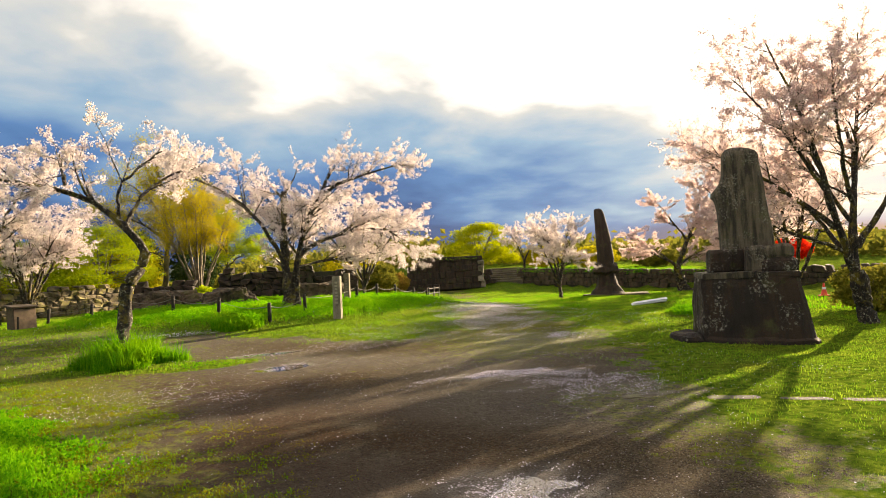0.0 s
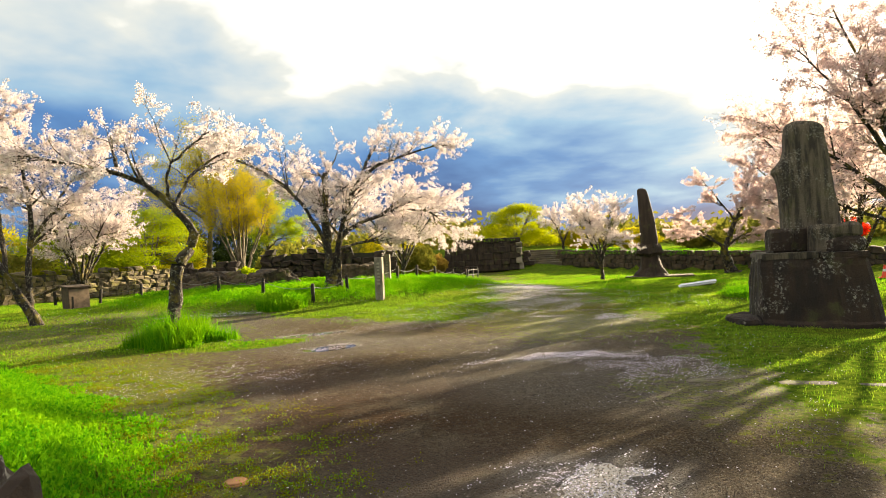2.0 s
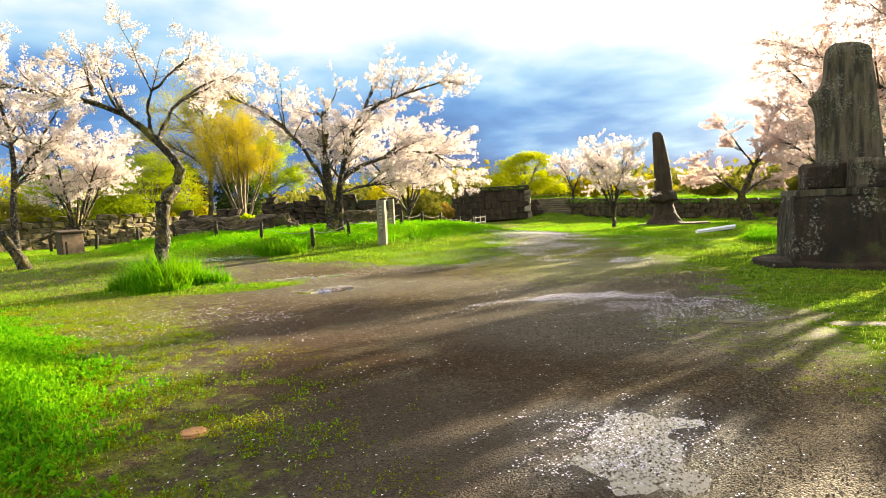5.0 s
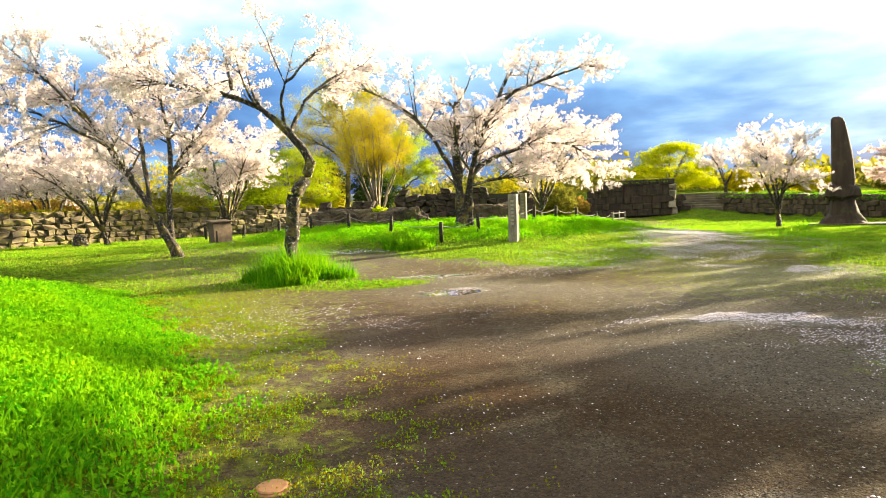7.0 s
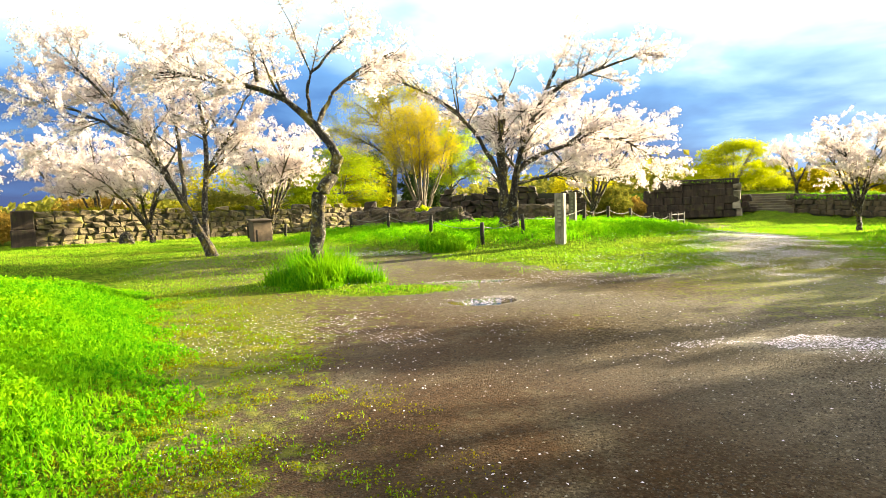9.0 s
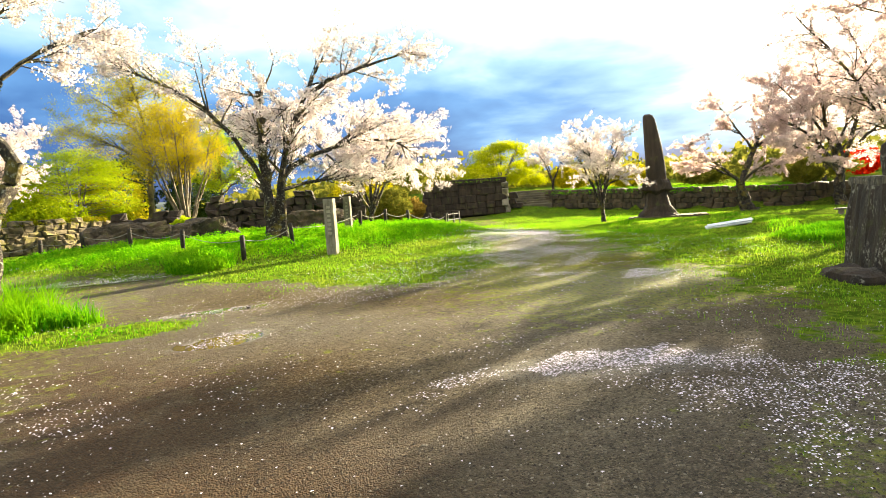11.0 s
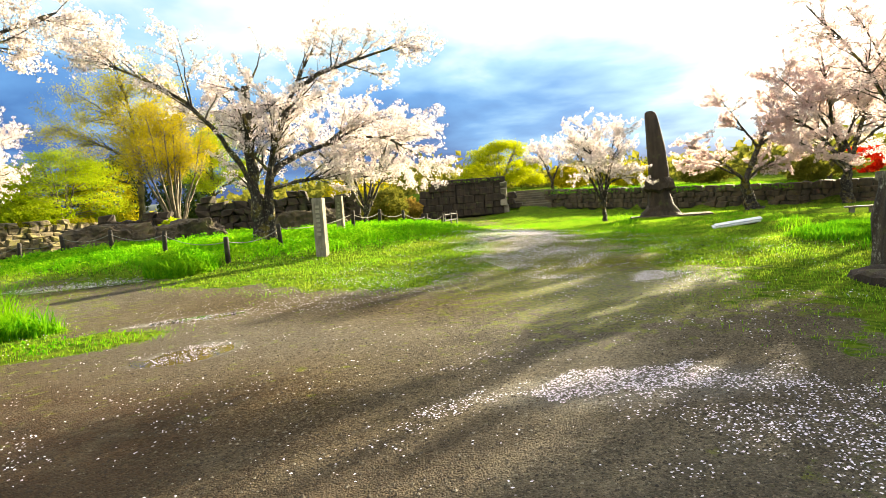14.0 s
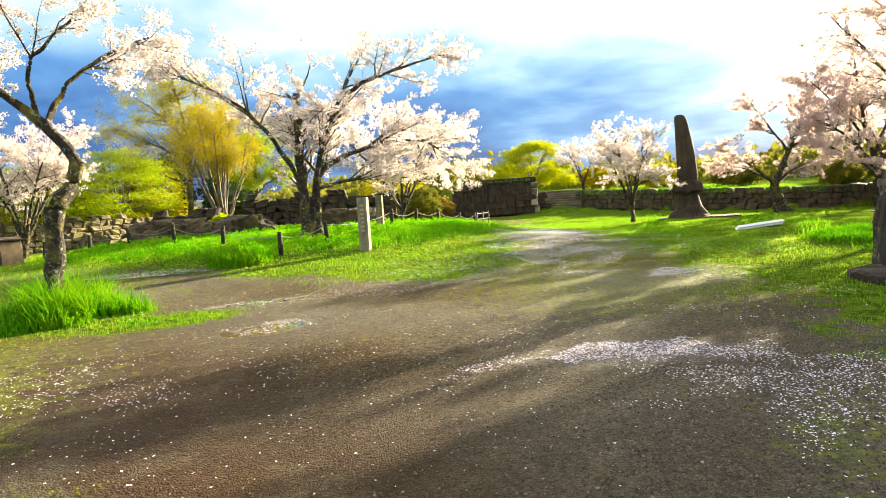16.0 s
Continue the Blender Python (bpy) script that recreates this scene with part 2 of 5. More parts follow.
# The ground: damp gravel, moss and turf, told apart by plan masks with ragged edges.
m = Mat("ground_cover")
ragged = m.math("ADD", m.math("MULTIPLY", m.math("SUBTRACT", m.noise(2.2, 6, 0.7), 0.5), 1.3), m.math("MULTIPLY", m.math("SUBTRACT", m.noise(14, 5, 0.75), 0.5), 0.9))
turf = m.step(m.math("ADD", m.attr("turf"), ragged), 0.4, 0.62)
moss = m.step(m.math("ADD", m.attr("moss"), m.math("MULTIPLY", m.math("SUBTRACT", m.noise(5, 6, 0.7), 0.5), 1.7)), 0.42, 0.66)
grit, speck = m.noise(90, 3, 0.6), m.cells(75)
pebble = m.n.new("ShaderNodeSeparateColor")
m.l.new(m.cells(75, "Color"), pebble.inputs[0])
c = m.mix(m.step(m.noise(0.8, 5), 0.35, 0.68), (0.092, 0.072, 0.046), (0.168, 0.14, 0.094))
c = m.mix(m.math("MULTIPLY", m.step(m.noise(4.5, 6, 0.7), 0.46, 0.68), 0.45), c, (0.085, 0.075, 0.028))
c = m.mix(m.math("MULTIPLY", m.step(m.noise(17, 6, 0.75), 0.42, 0.62), 0.7), c, (0.026, 0.018, 0.011))
c = m.mix(m.math("MULTIPLY", m.step(pebble.outputs[0], 0.55, 1.0), 0.75), c, (0.24, 0.19, 0.125))
c = m.mix(m.math("MULTIPLY", m.step(pebble.outputs[1], 0.6, 1.0), 0.7), c, (0.018, 0.012, 0.009))
c = m.mix(m.math("MULTIPLY", m.step(grit, 0.5, 0.66), 0.4), c, (0.16, 0.12, 0.075))
c = m.mix(m.math("MULTIPLY", m.math("MULTIPLY", m.attr("soil"), m.step(m.noise(1.1, 5, 0.65), 0.25, 0.55)), 0.85), c, m.mix(m.step(m.noise(34, 5, 0.7), 0.4, 0.66), (0.034, 0.016, 0.007), (0.1, 0.054, 0.026)))
gravel_rough = m.math("SUBTRACT", 0.88, m.math("MULTIPLY", m.attr("wet"), 0.5))
c = m.mix(m.math("MULTIPLY", m.attr("wet"), 0.45), c, (0.03, 0.024, 0.02))
mosscol = m.mix(m.step(m.noise(13, 6, 0.7), 0.3, 0.7), (0.05, 0.075, 0.008), (0.2, 0.2, 0.024))
c = m.mix(m.math("MULTIPLY", moss, 0.85), c, mosscol)
turfcol = m.mix(m.step(m.noise(6, 6, 0.7), 0.35, 0.7), (0.045, 0.095, 0.01), (0.17, 0.225, 0.025))
turfcol = m.mix(m.math("MULTIPLY", m.step(m.noise(0.7, 4), 0.5, 0.75), 0.35), turfcol, (0.13, 0.115, 0.02))
c = m.mix(turf, c, turfcol)
m.base(c, gravel_rough)
m.put(m.b.inputs["Specular IOR Level"], m.math("MULTIPLY", m.math("SUBTRACT", 1.0, turf), m.math("MULTIPLY", m.attr("wet"), 0.35)))
m.bump(m.math("SUBTRACT", m.math("ADD", m.noise(60, 4, 0.7), m.math("MULTIPLY", m.noise(11, 6, 0.7), 1.6)), m.math("MULTIPLY", speck, 1.1)), 1.0, 0.03)
MAT_GROUND = m.m

m = Mat("water")
m.base(m.mix(m.noise(3), (0.05, 0.04, 0.03), (0.07, 0.055, 0.04)), 0.04)
m.bump(m.noise(8, 2), 0.03, 0.01)
MAT_WATER = m.m


def plain(name, colour, rough=0.6, metal=0.0, vary=0.3, scale=12):
    m = Mat(name)
    c = m.mix(m.step(m.noise(scale, 5, 0.65), 0.3, 0.7), tuple(v * (1 - vary) for v in colour), colour)
    m.base(c, rough, metal)
    m.bump(m.noise(scale * 4, 4), 0.25, 0.01)
    return m.m


MAT_POST = plain("dark_timber", (0.028, 0.02, 0.014), 0.85, vary=0.5)
MAT_ROPE = plain("grey_rope", (0.22, 0.21, 0.18), 0.8)
MAT_RAIL = plain("dark_metal", (0.03, 0.028, 0.026), 0.75, 0.0)
MAT_WHITEBOARD = plain("white_board", (0.6, 0.62, 0.65), 0.4, vary=0.15)
MAT_BROWNBOX = plain("brown_panel", (0.1, 0.066, 0.038), 0.85, vary=0.4, scale=6)
MAT_BOXSIDE = plain("tan_panel", (0.2, 0.135, 0.08), 0.8, vary=0.4, scale=6)
MAT_CLAY = plain("terracotta", (0.27, 0.12, 0.045), 0.75, vary=0.3)
MAT_RED = plain("red_plastic", (0.75, 0.06, 0.02), 0.45, vary=0.2)
MAT_BENCH = plain("grey_stone_bench", (0.17, 0.14, 0.11), 0.8, vary=0.4)
MAT_HILL = plain("wooded_hill", (0.03, 0.055, 0.06), 0.95, vary=0.6, scale=0.03)


# ---- mesh helpers ----
def mesh_from(name, verts, faces, mat, smooth=False):
    """A mesh from vertex and face arrays (all faces of one length)."""
    me = bpy.data.meshes.new(name)
    v, f = np.asarray(verts, np.float32), np.asarray(faces, np.int32)
    k = f.shape[1]
    me.vertices.add(len(v))
    me.vertices.foreach_set("co", v.ravel())
    me.loops.add(f.size)
    me.loops.foreach_set("vertex_index", f.ravel())
    me.polygons.add(len(f))
    me.polygons.foreach_set("loop_start", np.arange(0, f.size, k, dtype=np.int32))
    me.polygons.foreach_set("loop_total", np.full(len(f), k, np.int32))
    me.polygons.foreach_set("use_smooth", np.full(len(f), smooth))
    me.update(calc_edges=True)
    me.materials.append(mat)
    return me


def from_bm(name, bm, mat, smooth=False):
    me = bpy.data.meshes.new(name)
    bm.to_mesh(me)
    bm.free()
    me.materials.append(mat)
    if smooth:
        for p in me.polygons:
            p.use_smooth = True
    return me


def part(name, bm, material, parent, label="", smooth=False):
    ob = new(name, from_bm(name, bm, material, smooth))
    ob.parent = parent
    if label:
        ob["label"] = label
    return ob


def thing(name, where, label, category, group="", kind=""):
    ob = new(name)
    ob.matrix_world = where
    return tagged(ob, label, category, group, kind)


def box_bm(x0, x1, y0, y1, z0, z1, bevel=0.0, seg=1):
    bm = bmesh.new()
    bmesh.ops.create_cube(bm, size=1.0, matrix=Matrix.Translation(((x0 + x1) / 2, (y0 + y1) / 2, (z0 + z1) / 2)) @ Matrix.Diagonal((x1 - x0, y1 - y0, z1 - z0, 1)))
    if bevel:
        bmesh.ops.bevel(bm, geom=bm.edges[:], offset=bevel, segments=seg, affect="EDGES")
    return bm


def rough_up(bm, amount, scale, seed=0.0):
    for v in bm.verts:
        v.co += noise.noise_vector(v.co * scale + Vector((seed, seed * 1.7, -seed))) * amount
    return bm


def stack_bm(rings, n=16, power=4.0, cap=True):
    """A squared-off column: rings of (z, half width, half depth, x shift, y shift)."""
    bm = bmesh.new()
    loops = []
    for z, a, b, sx, sy in rings:
        loop = []
        for i in range(n):
            t = 2 * math.pi * (i + 0.5) / n
            c, s = math.cos(t), math.sin(t)
            k = (abs(c) ** power + abs(s) ** power) ** (-1 / power)
            loop.append(bm.verts.new((sx + a * c * k, sy + b * s * k, z)))
        loops.append(loop)
    for lo, hi in zip(loops, loops[1:]):
        for i in range(n):
            bm.faces.new((lo[i], lo[(i + 1) % n], hi[(i + 1) % n], hi[i]))
    if cap:
        bm.faces.new(loops[-1])
        bm.faces.new(loops[0][::-1])
    return bm


def smoothstep(v, lo, hi):
    t = np.clip((v - lo) / (hi - lo), 0, 1)
    return t * t * (3 - 2 * t)


def wobble(x, y, s=1.0, seed=0.0):
    """Cheap smooth noise for arrays, about -1 to 1."""
    return (np.sin(x * 1.3 * s + 1.7 * np.sin(y * 0.9 * s + seed) + seed) + np.sin(y * 1.7 * s + 1.3 * np.sin(x * 1.1 * s - seed) + 2 * seed)) / 2


# ---- the plan ----
WALL_E = [(22.1, 43.2, 1.7), (29.0, 28.8, 1.08), (36.5, 12.0, 0.6)]
WALL_W = [(-17.6, 27.0), (-6.0, 39.0)]
ENCLOSURE = (1.6, 26.8, 8.2, 6.6)


def east_side(x, y):
    """Metres behind the long terrace wall (negative in front)."""
    (x0, y0, _), (x1, y1, _) = WALL_E[0], WALL_E[1]
    nx, ny = (y0 - y1), (x1 - x0)
    k = math.hypot(nx, ny)
    return ((x - x0) * nx + (y - y0) * ny) / k


def bank_edge(x, y):
    """Metres into the grassy bank beside the yard."""
    line = np.interp(y, (2, 5.8, 6.8, 9.2, 11.4, 13.2, 17), (-0.75, -1.05, -1.4, -2.5, -3.9, -5.0, -8.6))
    return (line - x) * 0.85


def height(x, y):
    x, y = np.asarray(x, float), np.asarray(y, float)
    h = 0.36 * smoothstep(y, 14.5, 22) * (1 - smoothstep(x, 8, 15))
    cx, cy, rx, ry = ENCLOSURE
    r = np.hypot((x - cx) / rx, (y - cy) / ry)
    h = h + 0.42 * (1 - smoothstep(r, 0.45, 1.2))
    h = h + 0.25 * smoothstep(y, 32, 44)
    h = h + 0.42 * smoothstep(bank_edge(x, y), 0.0, 2.0) * (1 - smoothstep(y, 10.5, 15))
    h = h + 0.05 * np.exp(-(((x + 2.2) / 1.1) ** 2 + ((y - 14.5) / 0.9) ** 2))
    h = h + 0.22 * np.exp(-(((x - 14.3) / 1.4) ** 2 + ((y - 14.5) / 0.9) ** 2)) - 0.13 * np.exp(-(((x - 10.6) / 1.9) ** 2 + ((y - 8.9) / 1.9) ** 2))
    h = h + 0.12 * np.exp(-(((x - 11.5) / 3) ** 2 + ((y - 15.5) / 2) ** 2)) + 0.22 * np.exp(-(((x - 17.0) / 2.0) ** 2 + ((y - 18.6) / 1.4) ** 2))
    h = h + 0.5 * np.exp(-(((x - 20.4) / 2.4) ** 2 + ((y - 43.4) / 2.6) ** 2))
    top = 1.72 - 0.042 * np.clip(44.0 - y, -20, 40)
    e = east_side(x, y)
    h = h + (np.maximum(top - h, 0)) * smoothstep(e, 0.15, 0.6)
    far = np.hypot(x, y)
    h = h + 0.02 * wobble(x, y, 1.1) * smoothstep(far, 3, 9) - 0.02 * smoothstep(far, 90, 2000) * far * 0.2
    return h


def ground_z(x, y):
    return float(height(x, y))


def blob(x, y, cx, cy, rx, ry, turn=0.0):
    c, s = math.cos(turn), math.sin(turn)
    u, v = (x - cx) * c + (y - cy) * s, -(x - cx) * s + (y - cy) * c
    return 1 - np.hypot(u / rx, v / ry)


def turf_mask(x, y):
    w = 0.2 * wobble(x, y, 1.7) + 0.13 * wobble(x + 0.4 * y, y - 0.3 * x, 4.3, 1.0) + 0.1 * wobble(x - 0.5 * y, y + 0.6 * x, 9.7, 2.0)
    bank = smoothstep(bank_edge(x, y) + w, -0.1, 0.5)
    # The lawn that slopes up to the roped mound: its front edge and its edge along the path.
    front = np.interp(x, (-20, -6, -3.5, -1, 1, 3, 4.6, 6, 12), (23, 22.4, 21.2, 18.9, 16.8, 15.2, 14.7, 15.2, 16.0))
    side = np.interp(y, (14, 18, 24, 30, 36, 44), (5.6, 6.9, 9.5, 11.7, 13.6, 15.0))
    lawn = smoothstep(y - front + 2.5 * w, -0.9, 2.0) * smoothstep(side - x + 3 * w, -1.5, 1.8)
    # The lawn round the monument.
    edge = np.interp(y, (-5, 3.5, 5.4, 6.2, 8, 10, 13, 17, 22.5, 30, 42), (3.5, 4.4, 5.2, 5.5, 6.3, 7.3, 8.8, 9.7, 11.4, 13.3, 16.3))
    right = smoothstep(x - edge + 2.8 * w, -1.2, 1.7)
    tuft = smoothstep(blob(x, y, -2.3, 14.6, 1.5, 1.15), -0.15, 0.25) + 0.8 * smoothstep(blob(x, y, -0.7, 13.6, 1.5, 0.7), -0.2, 0.4)
    west = smoothstep(-x - 8.6 + w, 0, 1) * smoothstep(y, 20.5, 21.5) * (1 - smoothstep(y, 23.0, 24.0)) + smoothstep(y - 25.5 - 0.35 * (x + 16) + w, 0, 1) * smoothstep(-x, 8, 9.5)
    patchy = 0.47 * smoothstep(-x, 1.0, 4.0) * smoothstep(y, 10, 13) * (1 - smoothstep(y, 24, 26)) + 0.3 * smoothstep(bank_edge(x, y), -1.2, -0.1)
    return np.clip(bank + lawn + right + tuft + patchy + west + smoothstep(y, 44, 48), 0, 1)


def moss_mask(x, y):
    near_bank = smoothstep(bank_edge(x, y), -2.3, -0.3) * 0.52
    west = 0.24 * smoothstep(-x, -0.5, 2.5) * (1 - smoothstep(y, 22, 25))
    right = 0.6 * smoothstep(x, 2.8, 4.6) * (1 - smoothstep(y, 6.5, 8.5)) + 0.32 * smoothstep(x, 3, 6) * smoothstep(y, 9, 11)
    streak = 0.34 * smoothstep(y, 7, 11)
    return np.clip(near_bank + west + right + streak, 0, 0.85)


def soil_mask(x, y):
    """Dark earth worn through the gravel beside the bank."""
    return (1 - smoothstep(x + 0.25 * (y - 5) + 0.5 * wobble(x, y, 1.3), 1.2, 4.6)) * (1 - smoothstep(y, 10, 15)) * (0.8 + 0.2 * smoothstep(y, 4.2, 6.8))


PUDDLES = [(2.12, 4.0, 0.5, 0.4, 0.1), (0.7, 14.55, 0.5, 0.14, 0.2), (1.0, 12.2, 0.36, 0.24, 0.3), (-2.0, 19.4, 0.95, 0.3, 0.0)]


def wet_mask(x, y):
    w = 0 * x
    for cx, cy, rx, ry, turn in PUDDLES:
        w = np.maximum(w, smoothstep(blob(x, y, cx, cy, rx * 2.2, ry * 2.2, turn) + 0.15 * wobble(x, y, 5), 0.0, 0.5))
    w = np.maximum(w, 0.8 * smoothstep(blob(x, y, 4.5, 8.8, 1.8, 0.7, -0.3), 0, 0.6))
    return np.maximum(w, 0.25 + 0.25 * wobble(x, y, 0.8, 2.0))


# ---- the ground, one sheet to the horizon ----
def lines(lo, hi, fine, reach):
    mid = np.arange(lo, hi + 1e-6, fine)
    grow = fine * np.cumsum(1.22 ** np.arange(1, 60))
    grow = grow[grow < reach]
    return np.concatenate([lo - grow[::-1], mid, hi + grow])


gx, gy = lines(-9.0, 22.0, 0.125, 3500), lines(-1.0, 33.0, 0.125, 3500)
GX, GY = np.meshgrid(gx, gy)
GZ = height(GX, GY)
for cx, cy, rx, ry, turn in PUDDLES:
    GZ = GZ - 0.03 * smoothstep(blob(GX, GY, cx, cy, rx * 1.25, ry * 1.25 + 0.1, turn) + 0.3 * wobble(GX, GY, 3.0, cx) + 0.12 * wobble(GX, GY, 9.0), 0.0, 0.4)
idx = np.arange(GX.size).reshape(GX.shape)
quads = np.stack([idx[:-1, :-1], idx[:-1, 1:], idx[1:, 1:], idx[1:, :-1]], -1).reshape(-1, 4)
ground_mesh = mesh_from("ground", np.stack([GX, GY, GZ], -1).reshape(-1, 3), quads, MAT_GROUND, True)
for name, mask in (("turf", turf_mask), ("moss", moss_mask), ("wet", wet_mask), ("soil", soil_mask)):
    ground_mesh.attributes.new(name, "FLOAT", "POINT").data.foreach_set("value", mask(GX, GY).astype(np.float32).ravel())
tagged(new("ground", ground_mesh), "damp brown gravel yard with moss, turf and fallen petals", "ground", kind="structure")

for cx, cy, rx, ry, turn in PUDDLES:
    n = 40
    ring = []
    for i in range(n):
        a = 2 * math.pi * i / n
        k = 1.75
        u, v = rx * k * math.cos(a), ry * k * math.sin(a)
        ring.append((u * math.cos(turn) - v * math.sin(turn), u * math.sin(turn) + v * math.cos(turn), 0))
    bm = bmesh.new()
    bm.faces.new([bm.verts.new(p) for p in ring])
    puddle = new("puddle", from_bm("puddle", bm, MAT_WATER))
    puddle.location = (cx, cy, ground_z(cx, cy) - (0.024 if cx > 2 else 0.008))
    tagged(puddle, "shallow rain puddle with petals on damp gravel", "puddle", "puddles in the yard")


# ---- trees ----
def tube(lines_r, sides):
    """Tapered tubes along polylines: [(points, radii)]."""
    vs, fs, base = [], [], 0
    ang = np.arange(sides) * 2 * np.pi / sides
    for pts, rad in lines_r:
        p = np.asarray(pts)
        d = np.gradient(p, axis=0)
        d /= np.linalg.norm(d, axis=1, keepdims=True) + 1e-9
        ref = np.where(np.abs(d[:, 2:3]) > 0.9, [[1.0, 0, 0]], [[0, 0, 1.0]])
        a = np.cross(d, ref)
        a /= np.linalg.norm(a, axis=1, keepdims=True) + 1e-9
        b = np.cross(d, a)
        r = np.asarray(rad)[:, None, None]
        ringv = p[:, None, :] + r * (np.cos(ang)[None, :, None] * a[:, None, :] + np.sin(ang)[None, :, None] * b[:, None, :])
        vs.append(ringv.reshape(-1, 3))
        k = np.arange(len(p) - 1)[:, None] * sides + np.arange(sides)[None, :]
        k2 = np.arange(len(p) - 1)[:, None] * sides + (np.arange(sides)[None, :] + 1) % sides
        fs.append(np.stack([k, k2, k2 + sides, k + sides], -1).reshape(-1, 4) + base)
        base += len(p) * sides
    return np.concatenate(vs), np.concatenate(fs)


def gnarled(line, rad, sides=14, rings=44, seed=0.0):
    """A trunk or limb with swellings, hollows and twists instead of a plain taper."""
    k, kk = np.linspace(0, 1, len(line)), np.linspace(0, 1, rings)
    pts = np.stack([np.interp(kk, k, line[:, i]) for i in range(3)], -1)
    pts[1:-1] = 0.25 * pts[:-2] + 0.5 * pts[1:-1] + 0.25 * pts[2:]
    r = np.interp(kk, k, rad)
    v, f = tube([(pts, r)], sides)
    a = np.tile(np.arange(sides) * 2 * np.pi / sides, rings)
    z, rr = np.repeat(np.cumsum(np.concatenate([[0], np.linalg.norm(np.diff(pts, axis=0), axis=1)])), sides), np.repeat(r, sides)
    lump = 0.13 * np.sin(3 * a + 1.6 * z + seed) + 0.1 * np.sin(2 * a - 3.1 * z + 2 * seed) + 0.07 * np.sin(5 * a + 5 * z) + 0.09 * np.sin(7.3 * z + np.sin(a + seed)) + 0.06 * np.sin(4 * a - 13 * z + seed)
    mid = np.repeat(pts, sides, 0)
    return mid + (v - mid) * (1 + lump)[:, None], f


def smooth_line(pts, n):
    """A polyline through a few points, rounded off."""
    p = np.asarray(pts, float)
    s = np.concatenate([[0], np.cumsum(np.linalg.norm(np.diff(p, axis=0), axis=1))])
    t = np.linspace(0, s[-1], n)
    out = np.stack([np.interp(t, s, p[:, i]) for i in range(3)], -1)
    for _ in range(3):
        out[1:-1] = 0.25 * out[:-2] + 0.5 * out[1:-1] + 0.25 * out[2:]
    return out


def grow_branch(rng, start, way, length, bend, n=6):
    p, d, out = np.array(start, float), np.array(way, float), [np.array(start, float)]
    for _ in range(n - 1):
        d = d + rng.normal(0, 0.16, 3) + (0, 0, bend)
        d /= np.linalg.norm(d)
        p = p + d * length / (n - 1)
        out.append(p.copy())
    return np.array(out)


def cherry_like(rng, limbs, levels, spread, bend, reach, every, low, flat):
    """Branches that spring from guide limbs [(points, r0, r1)]: the wood by level and the twigs that carry leaves or flowers."""
    wood = [[], [], [], []]
    parents = []
    for pts, r0, r1 in limbs:
        line = smooth_line(pts, 14)
        line[1:-1] += rng.normal(0, 0.02, (12, 3))
        wood[0].append((line, np.linspace(r0, r1, 14)))
        parents.append((line, r0, r1))
    for level in range(1, levels + 1):
        born = []
        for line, r0, r1 in parents:
            total = np.linalg.norm(np.diff(line, axis=0), axis=1).sum()
            count = max(2, int(total / every[level - 1]))
            for s in np.sort(rng.uniform(0.3 if level == 1 else 0.12, 1.0, count)):
                k = s * (len(line) - 1)
                i = min(int(k), len(line) - 2)
                at = line[i] + (line[i + 1] - line[i]) * (k - i)
                if at[2] < low:
                    continue
                along = line[i + 1] - line[i]
                along /= np.linalg.norm(along) + 1e-9
                side = np.cross(along, rng.normal(0, 1, 3))
                side /= np.linalg.norm(side) + 1e-9
                side[2] *= flat
                turn = rng.uniform(*spread)
                way = along * math.cos(turn) + side * math.sin(turn)
                length = reach[level - 1] * rng.uniform(0.55, 1.15) * (1.15 - 0.55 * s)
                new_line = grow_branch(rng, at, way, length, bend[level - 1], 7 - level)
                rr = min((r0 + (r1 - r0) * s) * 0.6, 0.05 / level)
                wood[level].append((new_line, np.linspace(rr, 0.003, len(new_line))))
                born.append((new_line, rr, 0.004))
        parents = born
    return wood


def sample_lines(rng, group, count):
    """Random places along polylines, by length."""
    segs = np.concatenate([np.stack([l[:-1], l[1:]], 1) for l, _ in group])
    w = np.linalg.norm(segs[:, 1] - segs[:, 0], axis=1)
    pick = rng.choice(len(segs), count, p=w / w.sum())
    t = rng.uniform(0, 1, (count, 1))
    return segs[pick, 0] + (segs[pick, 1] - segs[pick, 0]) * t


def scatter_leaves(rng, places, jitter, size, per=4):
    """Little folded four-cornered leaves or petals in clusters round places."""
    c = np.repeat(places, per, 0) + rng.normal(0, jitter, (len(places) * per, 3))
    n = len(c)
    u = rng.normal(0, 1, (n, 3))
    u /= np.linalg.norm(u, axis=1, keepdims=True)
    v = np.cross(u, rng.normal(0, 1, (n, 3)))
    v /= np.linalg.norm(v, axis=1, keepdims=True) + 1e-9
    w = np.cross(u, v)
    s = size * rng.uniform(0.6, 1.25, (n, 1))
    verts = np.stack([c - u * s, c - v * s * 0.75 + w * s * 0.3, c + u * s, c + v * s * 0.75 + w * s * 0.3], 1).reshape(-1, 3)
    return verts, np.arange(n * 4).reshape(-1, 4)


